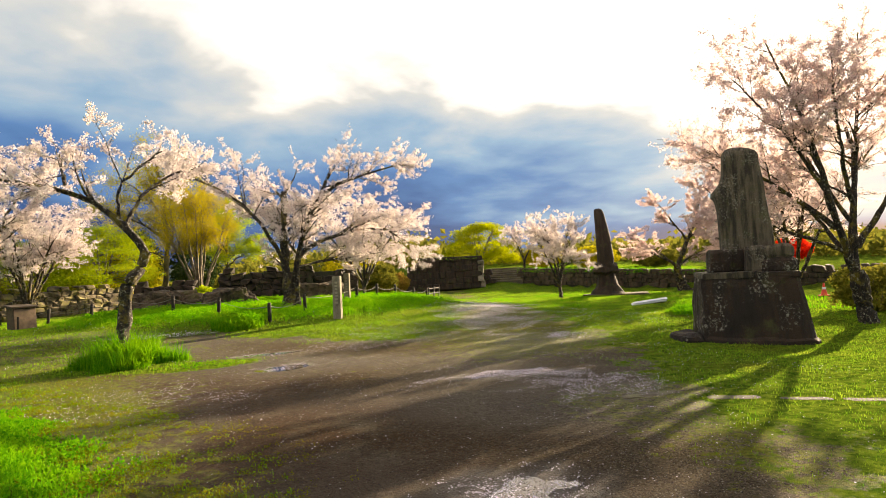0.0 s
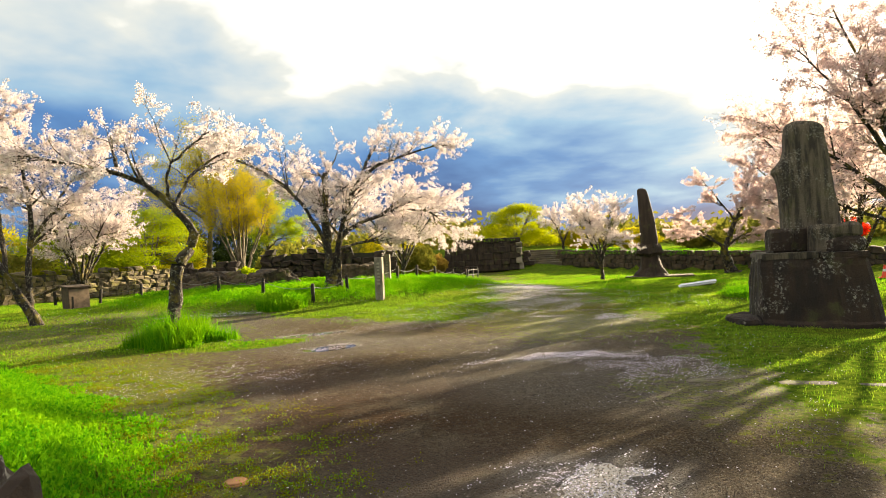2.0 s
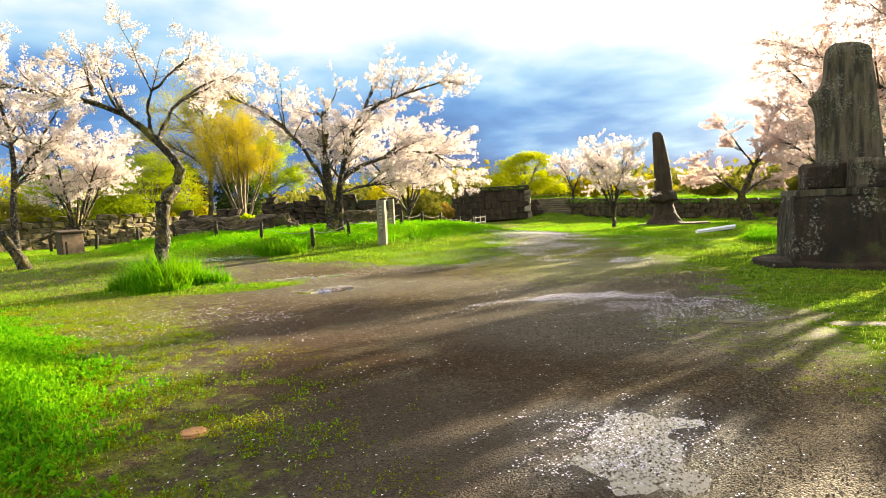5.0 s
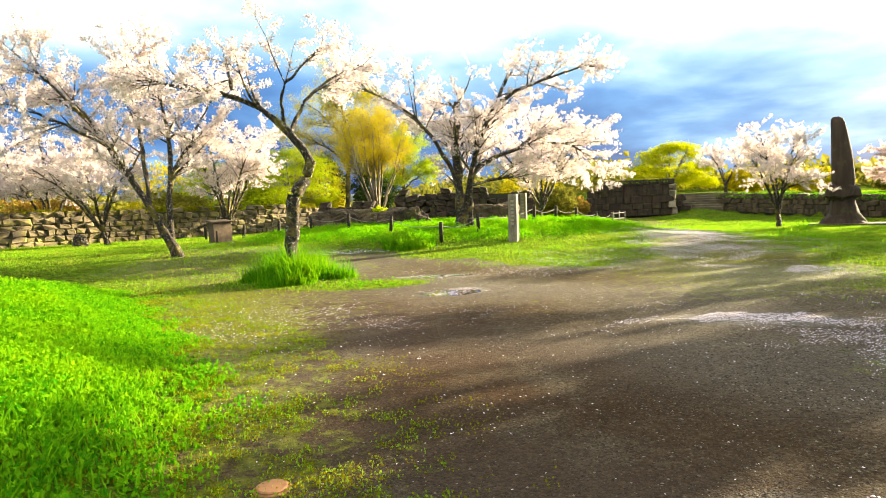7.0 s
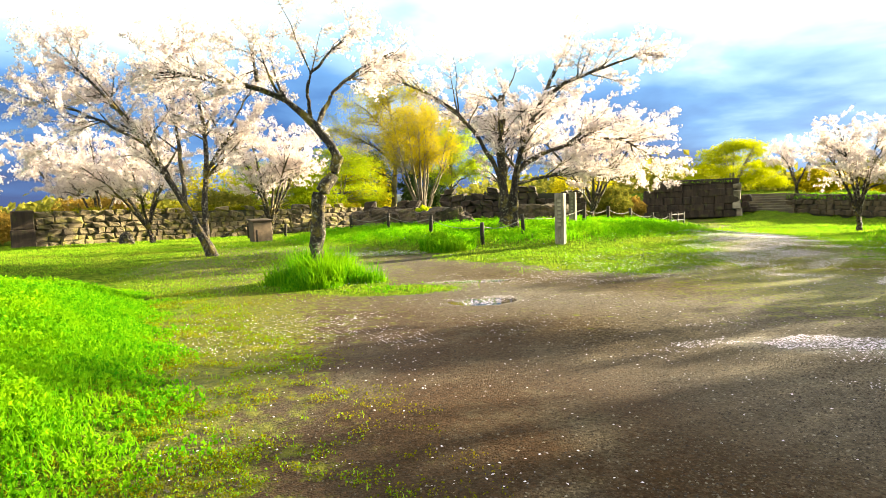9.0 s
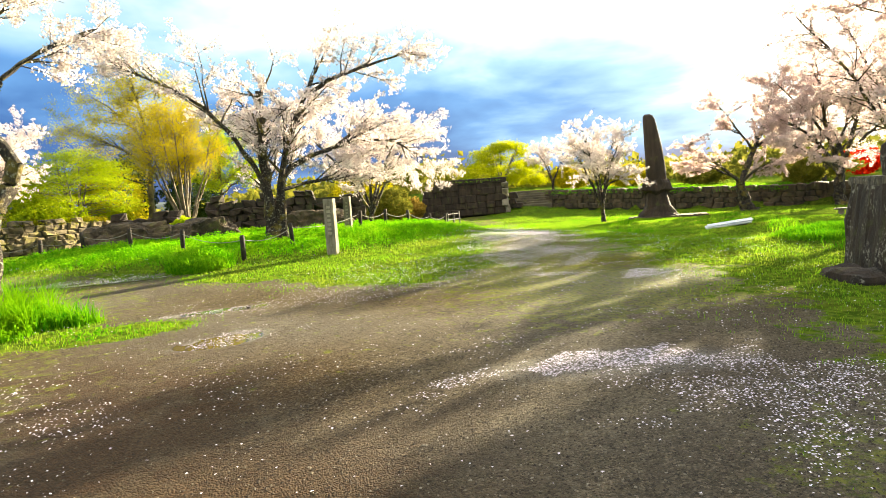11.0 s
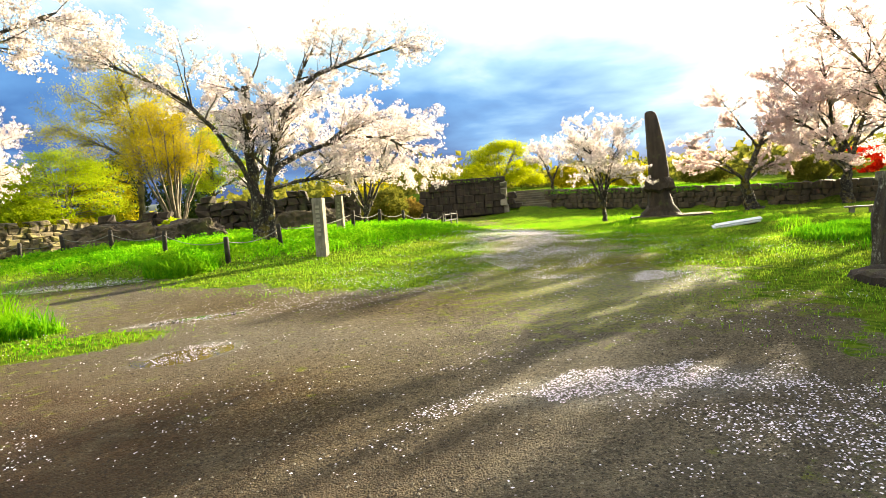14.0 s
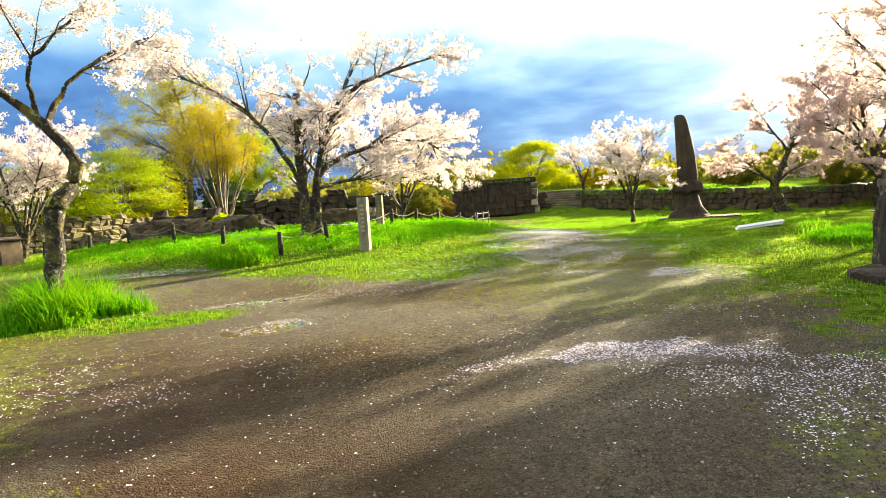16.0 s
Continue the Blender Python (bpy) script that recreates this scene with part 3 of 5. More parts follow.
def tree(name, where, limbs, rng_seed, label, clumps, flower, bark, size=0.04, levels=3, spread=(0.5, 1.1), bend=(0.03, 0.02, -0.02), reach=(2.2, 1.1, 0.5), every=(0.3, 0.27, 0.27), jitter=0.04, per=8, group="", category="tree", low=1.3, flat=0.45):
    """A tree from its guide limbs; the rest of the wood grows from them."""
    rng = np.random.default_rng(rng_seed)
    top = thing(name, where, label, category, group)
    wood = cherry_like(rng, limbs, levels, spread, bend, reach, every, low, flat)
    # Root flare where the first limb meets the soil.
    for i, (line, rad) in enumerate(wood[0]):
        if line[0][2] < 0.25:
            rad[0] *= 1.55
            rad[1] *= 1.15
    for i, one in enumerate(wood[0]):
        v, f = gnarled(*one, seed=rng_seed + i * 1.7)
        name_of = "limb" if i else "trunk"
        new(name_of, mesh_from(name_of, v, f, bark, True)).parent = top
    vs, fs, base = [], [], 0
    for g, sides in ((wood[1], 5), (wood[2], 4), (wood[3], 3)):
        if g:
            v, f = tube(g, sides)
            vs.append(v)
            fs.append(f + base)
            base += len(v)
    twigs = new("twig_spray", mesh_from("twig_spray", np.concatenate(vs), np.concatenate(fs), bark, True))
    twigs.parent = top
    tagged(twigs, kind="stuff")
    carriers = wood[levels] + (wood[levels - 1] if levels > 1 else [])
    # Flowers sit in tight bunches along the twigs, with bare wood between them.
    bunch = sample_lines(rng, carriers, int(clumps * 1.25))
    v, f = scatter_leaves(rng, bunch, jitter, size * 0.7, per)
    crown = new("crown", mesh_from("crown", v, f, flower))
    crown.parent = top
    tagged(crown, kind="stuff")
    return top


def limbs_for(rng_seed, tall, wide, stems=4, fork=0.9, r=0.13, lean=(0, 0)):
    """Guide limbs for an ordinary spreading tree."""
    rng = np.random.default_rng(rng_seed)
    out = [([(0, 0, -0.1), (lean[0] * 0.3, lean[1] * 0.3, fork * 0.5), (lean[0] * 0.6, lean[1] * 0.6, fork)], r, r * 0.85)]
    for i in range(stems):
        a = 2 * math.pi * (i + rng.uniform(-0.3, 0.3)) / stems
        k = rng.uniform(0.6, 1.0)
        dx, dy = math.cos(a) * wide * k, math.sin(a) * wide * k
        h = tall * rng.uniform(0.75, 1.0) * (1.15 - 0.3 * k)
        base = (lean[0] * 0.6, lean[1] * 0.6, fork)
        out.append(([base, (base[0] + dx * 0.3 + lean[0] * 0.3, base[1] + dy * 0.3, fork + (h - fork) * 0.4), (base[0] + dx * 0.65 + lean[0] * 0.6, base[1] + dy * 0.65, fork + (h - fork) * 0.75), (base[0] + dx + lean[0], base[1] + dy, h)], r * 0.62, 0.018))
    return out


def on_ground(x, y, turn=0.0, sink=0.0):
    return pose(x, y, ground_z(x, y) - sink, 0, 0, turn)


CHERRY = "cherry trees in blossom"
# The leaning tree on its tuft beside the yard.
tree("cherry_tree", on_ground(-2.3, 14.6, 3), [
    ([(0, 0, -0.1), (-0.02, 0, 0.9), (0.08, 0, 1.75), (0.42, 0, 2.2), (0.5, 0, 2.5)], 0.15, 0.11),
    ([(0.5, 0, 2.45), (0.2, 0.1, 3.0), (-0.5, 0.2, 3.7), (-1.6, 0.2, 4.05), (-3.1, 0.3, 4.3)], 0.085, 0.018),
    ([(-0.05, 0.15, 3.3), (-0.1, -0.1, 3.9), (0.3, -0.3, 4.3), (0.9, -0.4, 4.75)], 0.036, 0.015),
    ([(-1.1, 0.2, 4.05), (-1.2, 0.4, 4.4), (-1.25, 0.5, 4.8)], 0.04, 0.014),
    ([(0.1, 0.1, 3.15), (0.35, 0.4, 3.8), (0.9, 0.6, 4.35), (1.6, 0.8, 4.7)], 0.05, 0.012),
], 11, "leaning cherry tree with mossy trunk and sparse white blossom", 1500, MAT_BLOSSOM, MAT_BARK, 0.036, group=CHERRY, reach=(1.5, 0.8, 0.4), low=2.7)
# The big tree on the roped mound.
tree("cherry_tree", on_ground(2.1, 22.7, 0), [
    ([(-0.2, 0, -0.1), (-0.22, 0, 1.6), (-0.25, 0, 3.0), (-0.2, 0, 4.4)], 0.17, 0.1),
    ([(0.1, 0.1, -0.1), (0.1, 0.1, 1.4), (0.5, -0.1, 3.0), (1.05, -0.2, 4.2), (1.4, -0.3, 4.7), (1.65, -0.3, 5.25)], 0.15, 0.03),
    ([(1.05, -0.2, 4.2), (1.9, -0.4, 4.7), (3.0, -0.5, 5.1), (4.4, -0.6, 5.45)], 0.07, 0.015),
    ([(-0.2, 0, 1.5), (-0.75, -0.2, 2.6), (-1.35, -0.4, 3.6), (-2.4, -0.6, 4.4), (-4.0, -0.8, 5.0)], 0.08, 0.015),
    ([(0.25, 0, 1.9), (1.0, 0.4, 2.5), (2.2, 0.8, 2.9), (4.0, 1.2, 3.1), (5.3, 1.4, 2.2)], 0.09, 0.015),
    ([(0.2, 0, 1.5), (1.6, 1.0, 1.8), (3.8, 1.6, 1.75)], 0.06, 0.015),
    ([(-0.2, 0, 2.6), (-0.4, 1.2, 3.8), (-0.9, 2.2, 4.7)], 0.07, 0.015),
    ([(0.4, 0, 2.8), (1.0, 1.6, 4.0), (2.0, 2.6, 4.8)], 0.07, 0.015),
], 12, "large spreading cherry tree in full white blossom on a mound", 7200, MAT_BLOSSOM, MAT_BARK, 0.042, group=CHERRY, reach=(2.1, 1.1, 0.5))
# The leaning pair by the path to the wall.
tree("cherry_tree", on_ground(-6.8, 19.9, 3), [
    ([(0, 0, -0.1), (-0.35, 0, 0.7), (-1.0, 0, 1.9), (-1.8, 0.1, 3.3), (-2.6, 0.1, 4.4), (-4.4, 0.2, 6.2)], 0.12, 0.016),
    ([(-0.25, 0.1, 0.45), (-0.3, 0.2, 1.6), (-0.2, 0.4, 3.0), (-0.4, 0.6, 4.6), (-0.8, 0.8, 6.0)], 0.1, 0.02),
    ([(-0.8, 0, 1.5), (-1.0, 0.5, 3.0), (-1.4, 0.9, 4.6), (-1.6, 1.1, 6.2)], 0.07, 0.018),
    ([(-1.8, 0.1, 3.3), (-2.9, -0.5, 4.0), (-4.4, -0.9, 4.6)], 0.05, 0.014),
    ([(-0.25, 0.3, 2.4), (0.5, 0.3, 3.6), (1.3, 0.2, 4.9)], 0.05, 0.014),
], 13, "cherry tree with two leaning trunks and pale blossom", 6500, MAT_BLOSSOM, MAT_BARK, 0.04, group=CHERRY, reach=(2.2, 1.1, 0.5))
# The tall tree behind the monument.
tree("cherry_tree", on_ground(15.0, 10.2, -19), [
    ([(0.05, 0, -0.1), (-0.05, 0, 0.6), (-0.15, 0, 1.3)], 0.2, 0.16),
    ([(-0.15, 0, 1.2), (-0.6, 0, 2.4), (-1.0, -0.2, 4.0), (-1.5, -0.2, 5.6), (-2.2, -0.2, 7.2)], 0.1, 0.015),
    ([(-0.15, 0, 1.2), (-0.1, 0.2, 2.6), (0.35, 0.4, 4.4), (0.6, 0.5, 6.0), (0.7, 0.5, 7.6)], 0.1, 0.015),
    ([(-0.6, 0, 2.4), (-1.5, 0.4, 3.4), (-2.6, 0.6, 4.2), (-3.9, 0.8, 4.9)], 0.065, 0.012),
    ([(0.0, 0.2, 3.1), (-0.7, -0.4, 4.9), (-0.9, -0.7, 6.6)], 0.06, 0.012),
    ([(-0.1, 0, 1.9), (0.8, -0.1, 3.3), (1.6, 0.2, 4.8), (2.2, 0.4, 6.0)], 0.075, 0.012),
    ([(-0.15, 0, 1.5), (-0.5, 1.4, 3.2), (-0.8, 3.0, 4.6)], 0.07, 0.012),
    ([(-0.4, 0, 1.8), (-1.6, 0.3, 2.4), (-2.9, 0.5, 2.9)], 0.05, 0.012),
    ([(-0.9, -0.1, 3.4), (-2.0, -0.3, 5.0), (-3.2, -0.4, 6.2)], 0.05, 0.012),
    ([(-0.1, 0.2, 2.6), (-0.6, 1.0, 4.4), (-1.2, 1.8, 6.4)], 0.055, 0.012),
    ([(0.3, 0.4, 4.2), (0.9, 1.6, 5.6), (1.2, 2.6, 6.9)], 0.05, 0.012),
], 14, "tall cherry tree with pink-white blossom behind the monument", 8500, MAT_BLOSSOM_PINK, MAT_BARK, 0.038, group=CHERRY, reach=(1.7, 1.0, 0.5), low=2.3)
for x, y, tall, wide, seed, clumps, stems, lean, pink in (
    (20.6, 16.6, 7.0, 3.6, 31, 4200, 7, (-0.5, -0.2), 1),
    (-15.8, 29.2, 5.2, 3.0, 21, 4200, 5, (-0.6, 0), 0),
    (-12.9, 27.6, 4.8, 2.6, 22, 3600, 5, (-0.3, 0), 0),
    (-8.6, 29.8, 5.6, 2.1, 23, 4400, 7, (0.2, 0), 0),
    (6.4, 30.8, 5.2, 3.0, 24, 4800, 6, (0.2, 0), 0),
    (17.1, 28.4, 5.0, 1.3, 25, 2800, 5, (-0.1, 0), 0),
    (23.6, 45.2, 3.6, 1.7, 26, 2000, 5, (0, 0), 0),
    (33.5, 30.5, 5.0, 3.4, 29, 3800, 5, (0, 0), 0),
    (-20.5, 34.0, 5.2, 3.4, 30, 3600, 5, (0, 0), 0),
    (-19.0, 24.0, 4.0, 2.8, 32, 2800, 5, (-0.5, 0), 0),
):
    tree("cherry_tree", on_ground(x, y), limbs_for(seed, tall, wide, stems, 0.6, 0.11, lean), seed + 100, "cherry tree covered in pale pink-white blossom", clumps, MAT_BLOSSOM_PINK if pink else MAT_BLOSSOM, MAT_BARK, 0.042, group=CHERRY, reach=(1.9, 1.0, 0.5), low=1.7)
# The old tree by the terrace wall, its main limb leaning away from the pillar.
tree("cherry_tree", on_ground(25.3, 28.0), [
    ([(0, 0, -0.1), (-0.25, 0, 0.7), (-0.45, 0, 1.4)], 0.3, 0.22),
    ([(-0.45, 0, 1.3), (0.3, 0, 2.8), (1.05, 0, 4.1), (1.5, 0, 5.2), (2.0, 0, 6.3)], 0.15, 0.03),
    ([(-0.4, 0, 1.35), (-1.5, 0, 2.2), (-2.6, 0.1, 2.9), (-3.5, 0.1, 3.5)], 0.09, 0.014),
    ([(0.4, 0, 3.0), (-0.6, 0.2, 4.4), (-1.7, 0.3, 5.6)], 0.06, 0.014),
    ([(1.0, 0, 4.0), (2.3, 0.2, 4.7), (3.7, 0.3, 5.1)], 0.06, 0.014),
    ([(-0.4, 0, 1.4), (0.9, 0.3, 2.1), (2.4, 0.6, 2.4)], 0.08, 0.014),
    ([(-0.6, 0, 1.6), (-1.4, 0.9, 2.3), (-2.4, 1.6, 2.7)], 0.06, 0.014),
], 41, "old cherry tree with a thick stump-like trunk and spreading limbs", 5200, MAT_BLOSSOM_PINK, MAT_BARK, 0.042, group=CHERRY, reach=(1.5, 0.9, 0.45), low=1.7, flat=0.35)
# The wide tree at the terrace wall's near end.
tree("cherry_tree", on_ground(29.3, 26.2), [
    ([(0, 0, -0.1), (-0.05, 0, 0.9), (0, 0, 1.7)], 0.24, 0.2),
    ([(0, 0, 1.6), (-1.2, 0, 2.9), (-2.5, 0.1, 3.9), (-4.0, 0.2, 4.5)], 0.12, 0.014),
    ([(0, 0, 1.6), (-0.6, 0.2, 3.6), (-1.0, 0.2, 5.8), (-1.4, 0.2, 7.8)], 0.12, 0.014),
    ([(0, 0, 1.6), (0.9, 0, 3.6), (2.0, 0, 6.0), (3.2, 0, 8.4)], 0.12, 0.014),
    ([(-0.5, 0.1, 3.2), (-1.8, 0.6, 5.0), (-3.2, 0.9, 6.3)], 0.07, 0.014),
    ([(0, 0, 1.5), (-1.8, -0.4, 2.4), (-4.0, -0.6, 3.1)], 0.08, 0.014),
    ([(0.5, 0, 2.6), (2.2, -0.4, 3.9), (4.2, -0.5, 4.8)], 0.08, 0.014),
    ([(0.2, 0, 2.4), (0.4, 1.2, 4.8), (0.6, 2.2, 7.2)], 0.08, 0.014),
    ([(-0.3, 0, 2.6), (-0.9, -1.2, 4.4), (-1.8, -2.0, 5.8)], 0.07, 0.014),
], 42, "wide cherry tree with dense pink-white blossom by the terrace wall", 11500, MAT_BLOSSOM_PINK, MAT_BARK, 0.044, group=CHERRY, reach=(2.0, 1.1, 0.5), low=1.7, flat=0.35)

# Fresh-leaved trees behind the walls: layered fans of small leaves on many stems.
def leafy_tree(x, y, tall, wide, seed, lobes, per_lobe, flower, words, stems, size, base=0.25, flat=0.35, dome=False):
    rng = np.random.default_rng(seed)
    top = thing("deciduous_tree", on_ground(x, y), words, "tree", "fresh green trees")
    trunk = (smooth_line([(0, 0, -0.1), (0.05, 0, tall * 0.12), (0, 0.05, tall * 0.22)], 6), np.linspace(0.2, 0.15, 6))
    v, f = tube([trunk], 9)
    new("trunk", mesh_from("trunk", v, f, MAT_PALEBARK, True)).parent = top
    ends, thin = [], []
    for i in range(lobes):
        a, u = rng.uniform(0, 2 * math.pi), rng.uniform(base, 0.97)
        r = wide * math.sqrt(max(1 - u ** 2.4, 0.03)) * rng.uniform(0.62, 0.95) if dome else wide * math.sqrt(max(1 - ((u - 0.45) / 0.58) ** 2, 0.03)) * rng.uniform(0.5, 1.0)
        ends.append((math.cos(a) * r, math.sin(a) * r, tall * u))
    for i in range(stems):
        a = 2 * math.pi * i / stems + rng.uniform(-0.2, 0.2)
        r, h = wide * rng.uniform(0.25, 0.6), tall * rng.uniform(0.7, 0.95)
        line = smooth_line([(0, 0, tall * rng.uniform(0.03, 0.18)), (math.cos(a) * r * 0.4, math.sin(a) * r * 0.4, h * 0.5), (math.cos(a) * r, math.sin(a) * r, h)], 9)
        v, f = tube([(line, np.linspace(0.09, 0.015, 9))], 7)
        new("limb", mesh_from("limb", v, f, MAT_PALEBARK, True)).parent = top
        thin.append(line)
    spine = np.concatenate(thin)
    twigs = []
    for e in ends:
        e = np.array(e)
        cost = np.linalg.norm(spine - e, axis=1) + 3 * np.maximum(spine[:, 2] - e[2] + 0.2, 0)
        s = spine[np.argmin(cost)]
        twigs.append((smooth_line([s, (s + e) / 2 + (0, 0, 0.15), e], 5), np.linspace(0.025, 0.005, 5)))
    v, f = tube(twigs, 4)
    tagged(new("twig_spray", mesh_from("twig_spray", v, f, MAT_PALEBARK, True)), kind="stuff").parent = top
    places = []
    for e in ends:
        spread_r = wide * rng.uniform(0.16, 0.36) * (0.7 if dome else 1)
        d = rng.normal(0, 1, (per_lobe, 3))
        d *= (rng.uniform(0, 1, (per_lobe, 1)) ** 0.45 * 1.35) / np.linalg.norm(d, axis=1, keepdims=True)
        d = d * (spread_r, spread_r, spread_r * flat)
        # Each fan droops towards its rim.
        d[:, 2] -= 0.35 * flat * np.hypot(d[:, 0], d[:, 1])
        places.append(np.array(e) + d)
    v, f = scatter_leaves(rng, np.concatenate(places), 0.06, size, 3)
    tagged(new("crown", mesh_from("crown", v, f, flower)), kind="stuff").parent = top


# The airy trees behind the mound: bare stems below, thin young leaves above.
FRESH = "fresh green trees"
tree("deciduous_tree", on_ground(-4.5, 42.7), [
    ([(0, 0, -0.1), (0.15, 0, 2.0), (0.3, 0, 4.5), (0.25, 0, 6.4), (-0.1, 0, 8.6), (-0.5, 0, 10.3)], 0.2, 0.02),
    ([(0.2, 0, 3.0), (-0.9, 0.2, 3.5), (-2.3, 0.3, 4.0), (-3.4, 0.5, 4.9)], 0.08, 0.014),
    ([(0.25, 0, 4.2), (-1.2, -0.3, 5.3), (-2.6, -0.4, 6.0), (-3.8, -0.4, 6.6)], 0.09, 0.014),
    ([(0.25, 0, 5.6), (-0.9, 0.4, 7.0), (-1.9, 0.6, 8.0), (-2.8, 0.8, 8.6)], 0.08, 0.014),
    ([(0.25, 0, 6.0), (0.8, 0.3, 7.6), (1.1, 0.4, 9.2)], 0.07, 0.014),
    ([(0.25, 0, 4.8), (1.2, -0.4, 5.8), (1.9, -0.6, 6.9)], 0.07, 0.014),
    ([(0.2, 0, 3.4), (0.6, 1.0, 4.8), (0.4, 1.8, 6.4)], 0.07, 0.014),
], 51, "tall open tree with sweeping branches and thin golden-green leaves", 7000, MAT_LEAF_GOLD, MAT_OLIVEBARK, 0.05, spread=(0.6, 1.3), bend=(0.03, 0.0, -0.03), reach=(2.3, 1.3, 0.65), every=(0.36, 0.3, 0.25), jitter=0.15, per=5, group=FRESH, low=2.6)
fan = [([(0, 0, -0.1), (0, 0, 0.35)], 0.22, 0.2)]
fan_rng = random.Random(52)
for i in range(13):
    a, k = 2 * math.pi * i / 13 + fan_rng.uniform(-0.2, 0.2), fan_rng.uniform(0.6, 2.3)
    h = 7.2 - 0.55 * k + fan_rng.uniform(-0.6, 0.2)
    fan.append(([(0.08 * math.cos(a), 0.08 * math.sin(a), 0.2), (k * 0.3 * math.cos(a), k * 0.3 * math.sin(a), h * 0.3), (k * 0.7 * math.cos(a), k * 0.7 * math.sin(a), h * 0.62), (k * math.cos(a), k * math.sin(a), h)], 0.07, 0.012))
tree("deciduous_tree", on_ground(-2.1, 38.6), fan, 52, "vase-shaped many-stemmed tree with thin ochre spring leaves", 5600, MAT_LEAF_OCHRE, MAT_PALEBARK, 0.048, spread=(0.4, 1.0), bend=(0.04, 0.02, 0.0), reach=(1.6, 1.0, 0.55), every=(0.36, 0.3, 0.26), jitter=0.15, per=5, group=FRESH, low=2.9)
tree("deciduous_tree", on_ground(-0.6, 45.0), [
    ([(0, 0, -0.1), (0, 0, 2.4), (0.1, 0, 4.6), (0.2, 0, 7.2)], 0.16, 0.02),
    ([(0, 0, 2.2), (0.7, -0.3, 2.9), (1.6, -0.4, 3.3), (2.4, -0.4, 3.3)], 0.06, 0.012),
    ([(0, 0, 2.8), (0.9, 0.3, 3.7), (1.8, 0.4, 4.3), (2.5, 0.5, 4.4)], 0.06, 0.012),
    ([(0.05, 0, 3.4), (-0.7, -0.3, 4.4), (-1.4, -0.4, 5.0), (-1.9, -0.4, 5.2)], 0.06, 0.012),
    ([(0.05, 0, 2.4), (-0.6, 0.4, 3.2), (-1.4, 0.6, 3.6)], 0.05, 0.012),
    ([(0.1, 0, 4.4), (0.8, 0.2, 5.6), (1.3, 0.3, 6.4)], 0.05, 0.012),
    ([(0.1, 0, 4.0), (-0.3, 0.8, 5.4), (-0.7, 1.2, 6.4)], 0.05, 0.012),
], 53, "slim tree with layered fans of bright lime-green leaves", 5200, MAT_LEAF_LIME, MAT_OLIVEBARK, 0.055, spread=(0.6, 1.2), bend=(0.0, -0.02, -0.03), reach=(1.2, 0.8, 0.45), every=(0.24, 0.24, 0.25), jitter=0.14, per=5, group=FRESH, low=2.0, flat=0.25)
for spec in (
    (23.4, 54.6, 4.4, 4.0, 54, 85, 190, MAT_LEAF_YELLOW, "round-crowned tree with dense bright yellow-green leaves", 10, 0.05, 0.12, 0.42, True),
    (-7.7, 40.4, 5.0, 2.8, 55, 120, 130, MAT_LEAF_LIME, "low spreading tree with lime-green leaves", 8, 0.032, 0.25, 0.22),
    (-12.0, 41.0, 4.6, 3.0, 56, 100, 120, MAT_LEAF_LIME, "low spreading tree with lime-green leaves", 6, 0.034, 0.25, 0.22),
):
    leafy_tree(*spec)


# ---- stone work ----
def stone_variants(mat, count, seed, rough=0.12, name="stone", shear=1.0, bevel=0.1):
    out = []
    for i in range(count):
        bm = box_bm(-0.5, 0.5, -0.5, 0.5, -0.5, 0.5, bevel, 1)
        for v in bm.verts:
            v.co.z += shear * 0.22 * v.co.x * math.sin(seed + i * 2.4)
            v.co.x += shear * 0.25 * v.co.z * math.sin(seed * 2 + i * 1.3)
        rough_up(bm, rough, 2.1, seed + i * 3.1)
        out.append(from_bm(name, bm, mat))
    return out


def stone_wall(top, a, b, za, zb, ha, hb, course, variants, seed, thick=0.5, ragged=0.1, limit=300, fill=0.98):
    """Courses of stones from a to b, as parts of a wall; za, zb: foot; ha, hb: top."""
    rng = random.Random(seed)
    ax, ay = a
    length = math.hypot(b[0] - ax, b[1] - ay)
    ux, uy = (b[0] - ax) / length, (b[1] - ay) / length
    yaw = math.atan2(uy, ux)
    made, row, z = 0, 0, 0.0
    while made < limit:
        hh = course * rng.uniform(0.8, 1.2)
        s = -rng.uniform(0, course)
        any_stone = False
        while s < length:
            w = course * rng.uniform(0.9, 2.2)
            mid = min(max(s + w / 2, 0.05), length - 0.05)
            t = mid / length
            foot, head = za + (zb - za) * t, ha + (hb - ha) * t
            if foot + z + hh * 0.5 < head + rng.uniform(-ragged, ragged) * 2 and made < limit:
                ob = bpy.data.objects.new("stone", rng.choice(variants))
                scene.collection.objects.link(ob)
                off = rng.uniform(-0.06, 0.06)
                ob.matrix_world = Matrix.Translation((ax + ux * mid - uy * off, ay + uy * mid + ux * off, foot + z + hh / 2 - 0.05)) @ Matrix.Rotation(yaw, 4, "Z") @ Matrix.Rotation(rng.uniform(-0.06, 0.06), 4, "Y") @ Matrix.Diagonal((w * fill, thick * rng.uniform(0.9, 1.1), hh * (fill + 0.01), 1))
                ob.parent = top
                ob.matrix_parent_inverse = top.matrix_world.inverted()
                made += 1
                any_stone = True
            s += w
        z += hh * 0.94
        row += 1
        if not any_stone:
            break
    return made


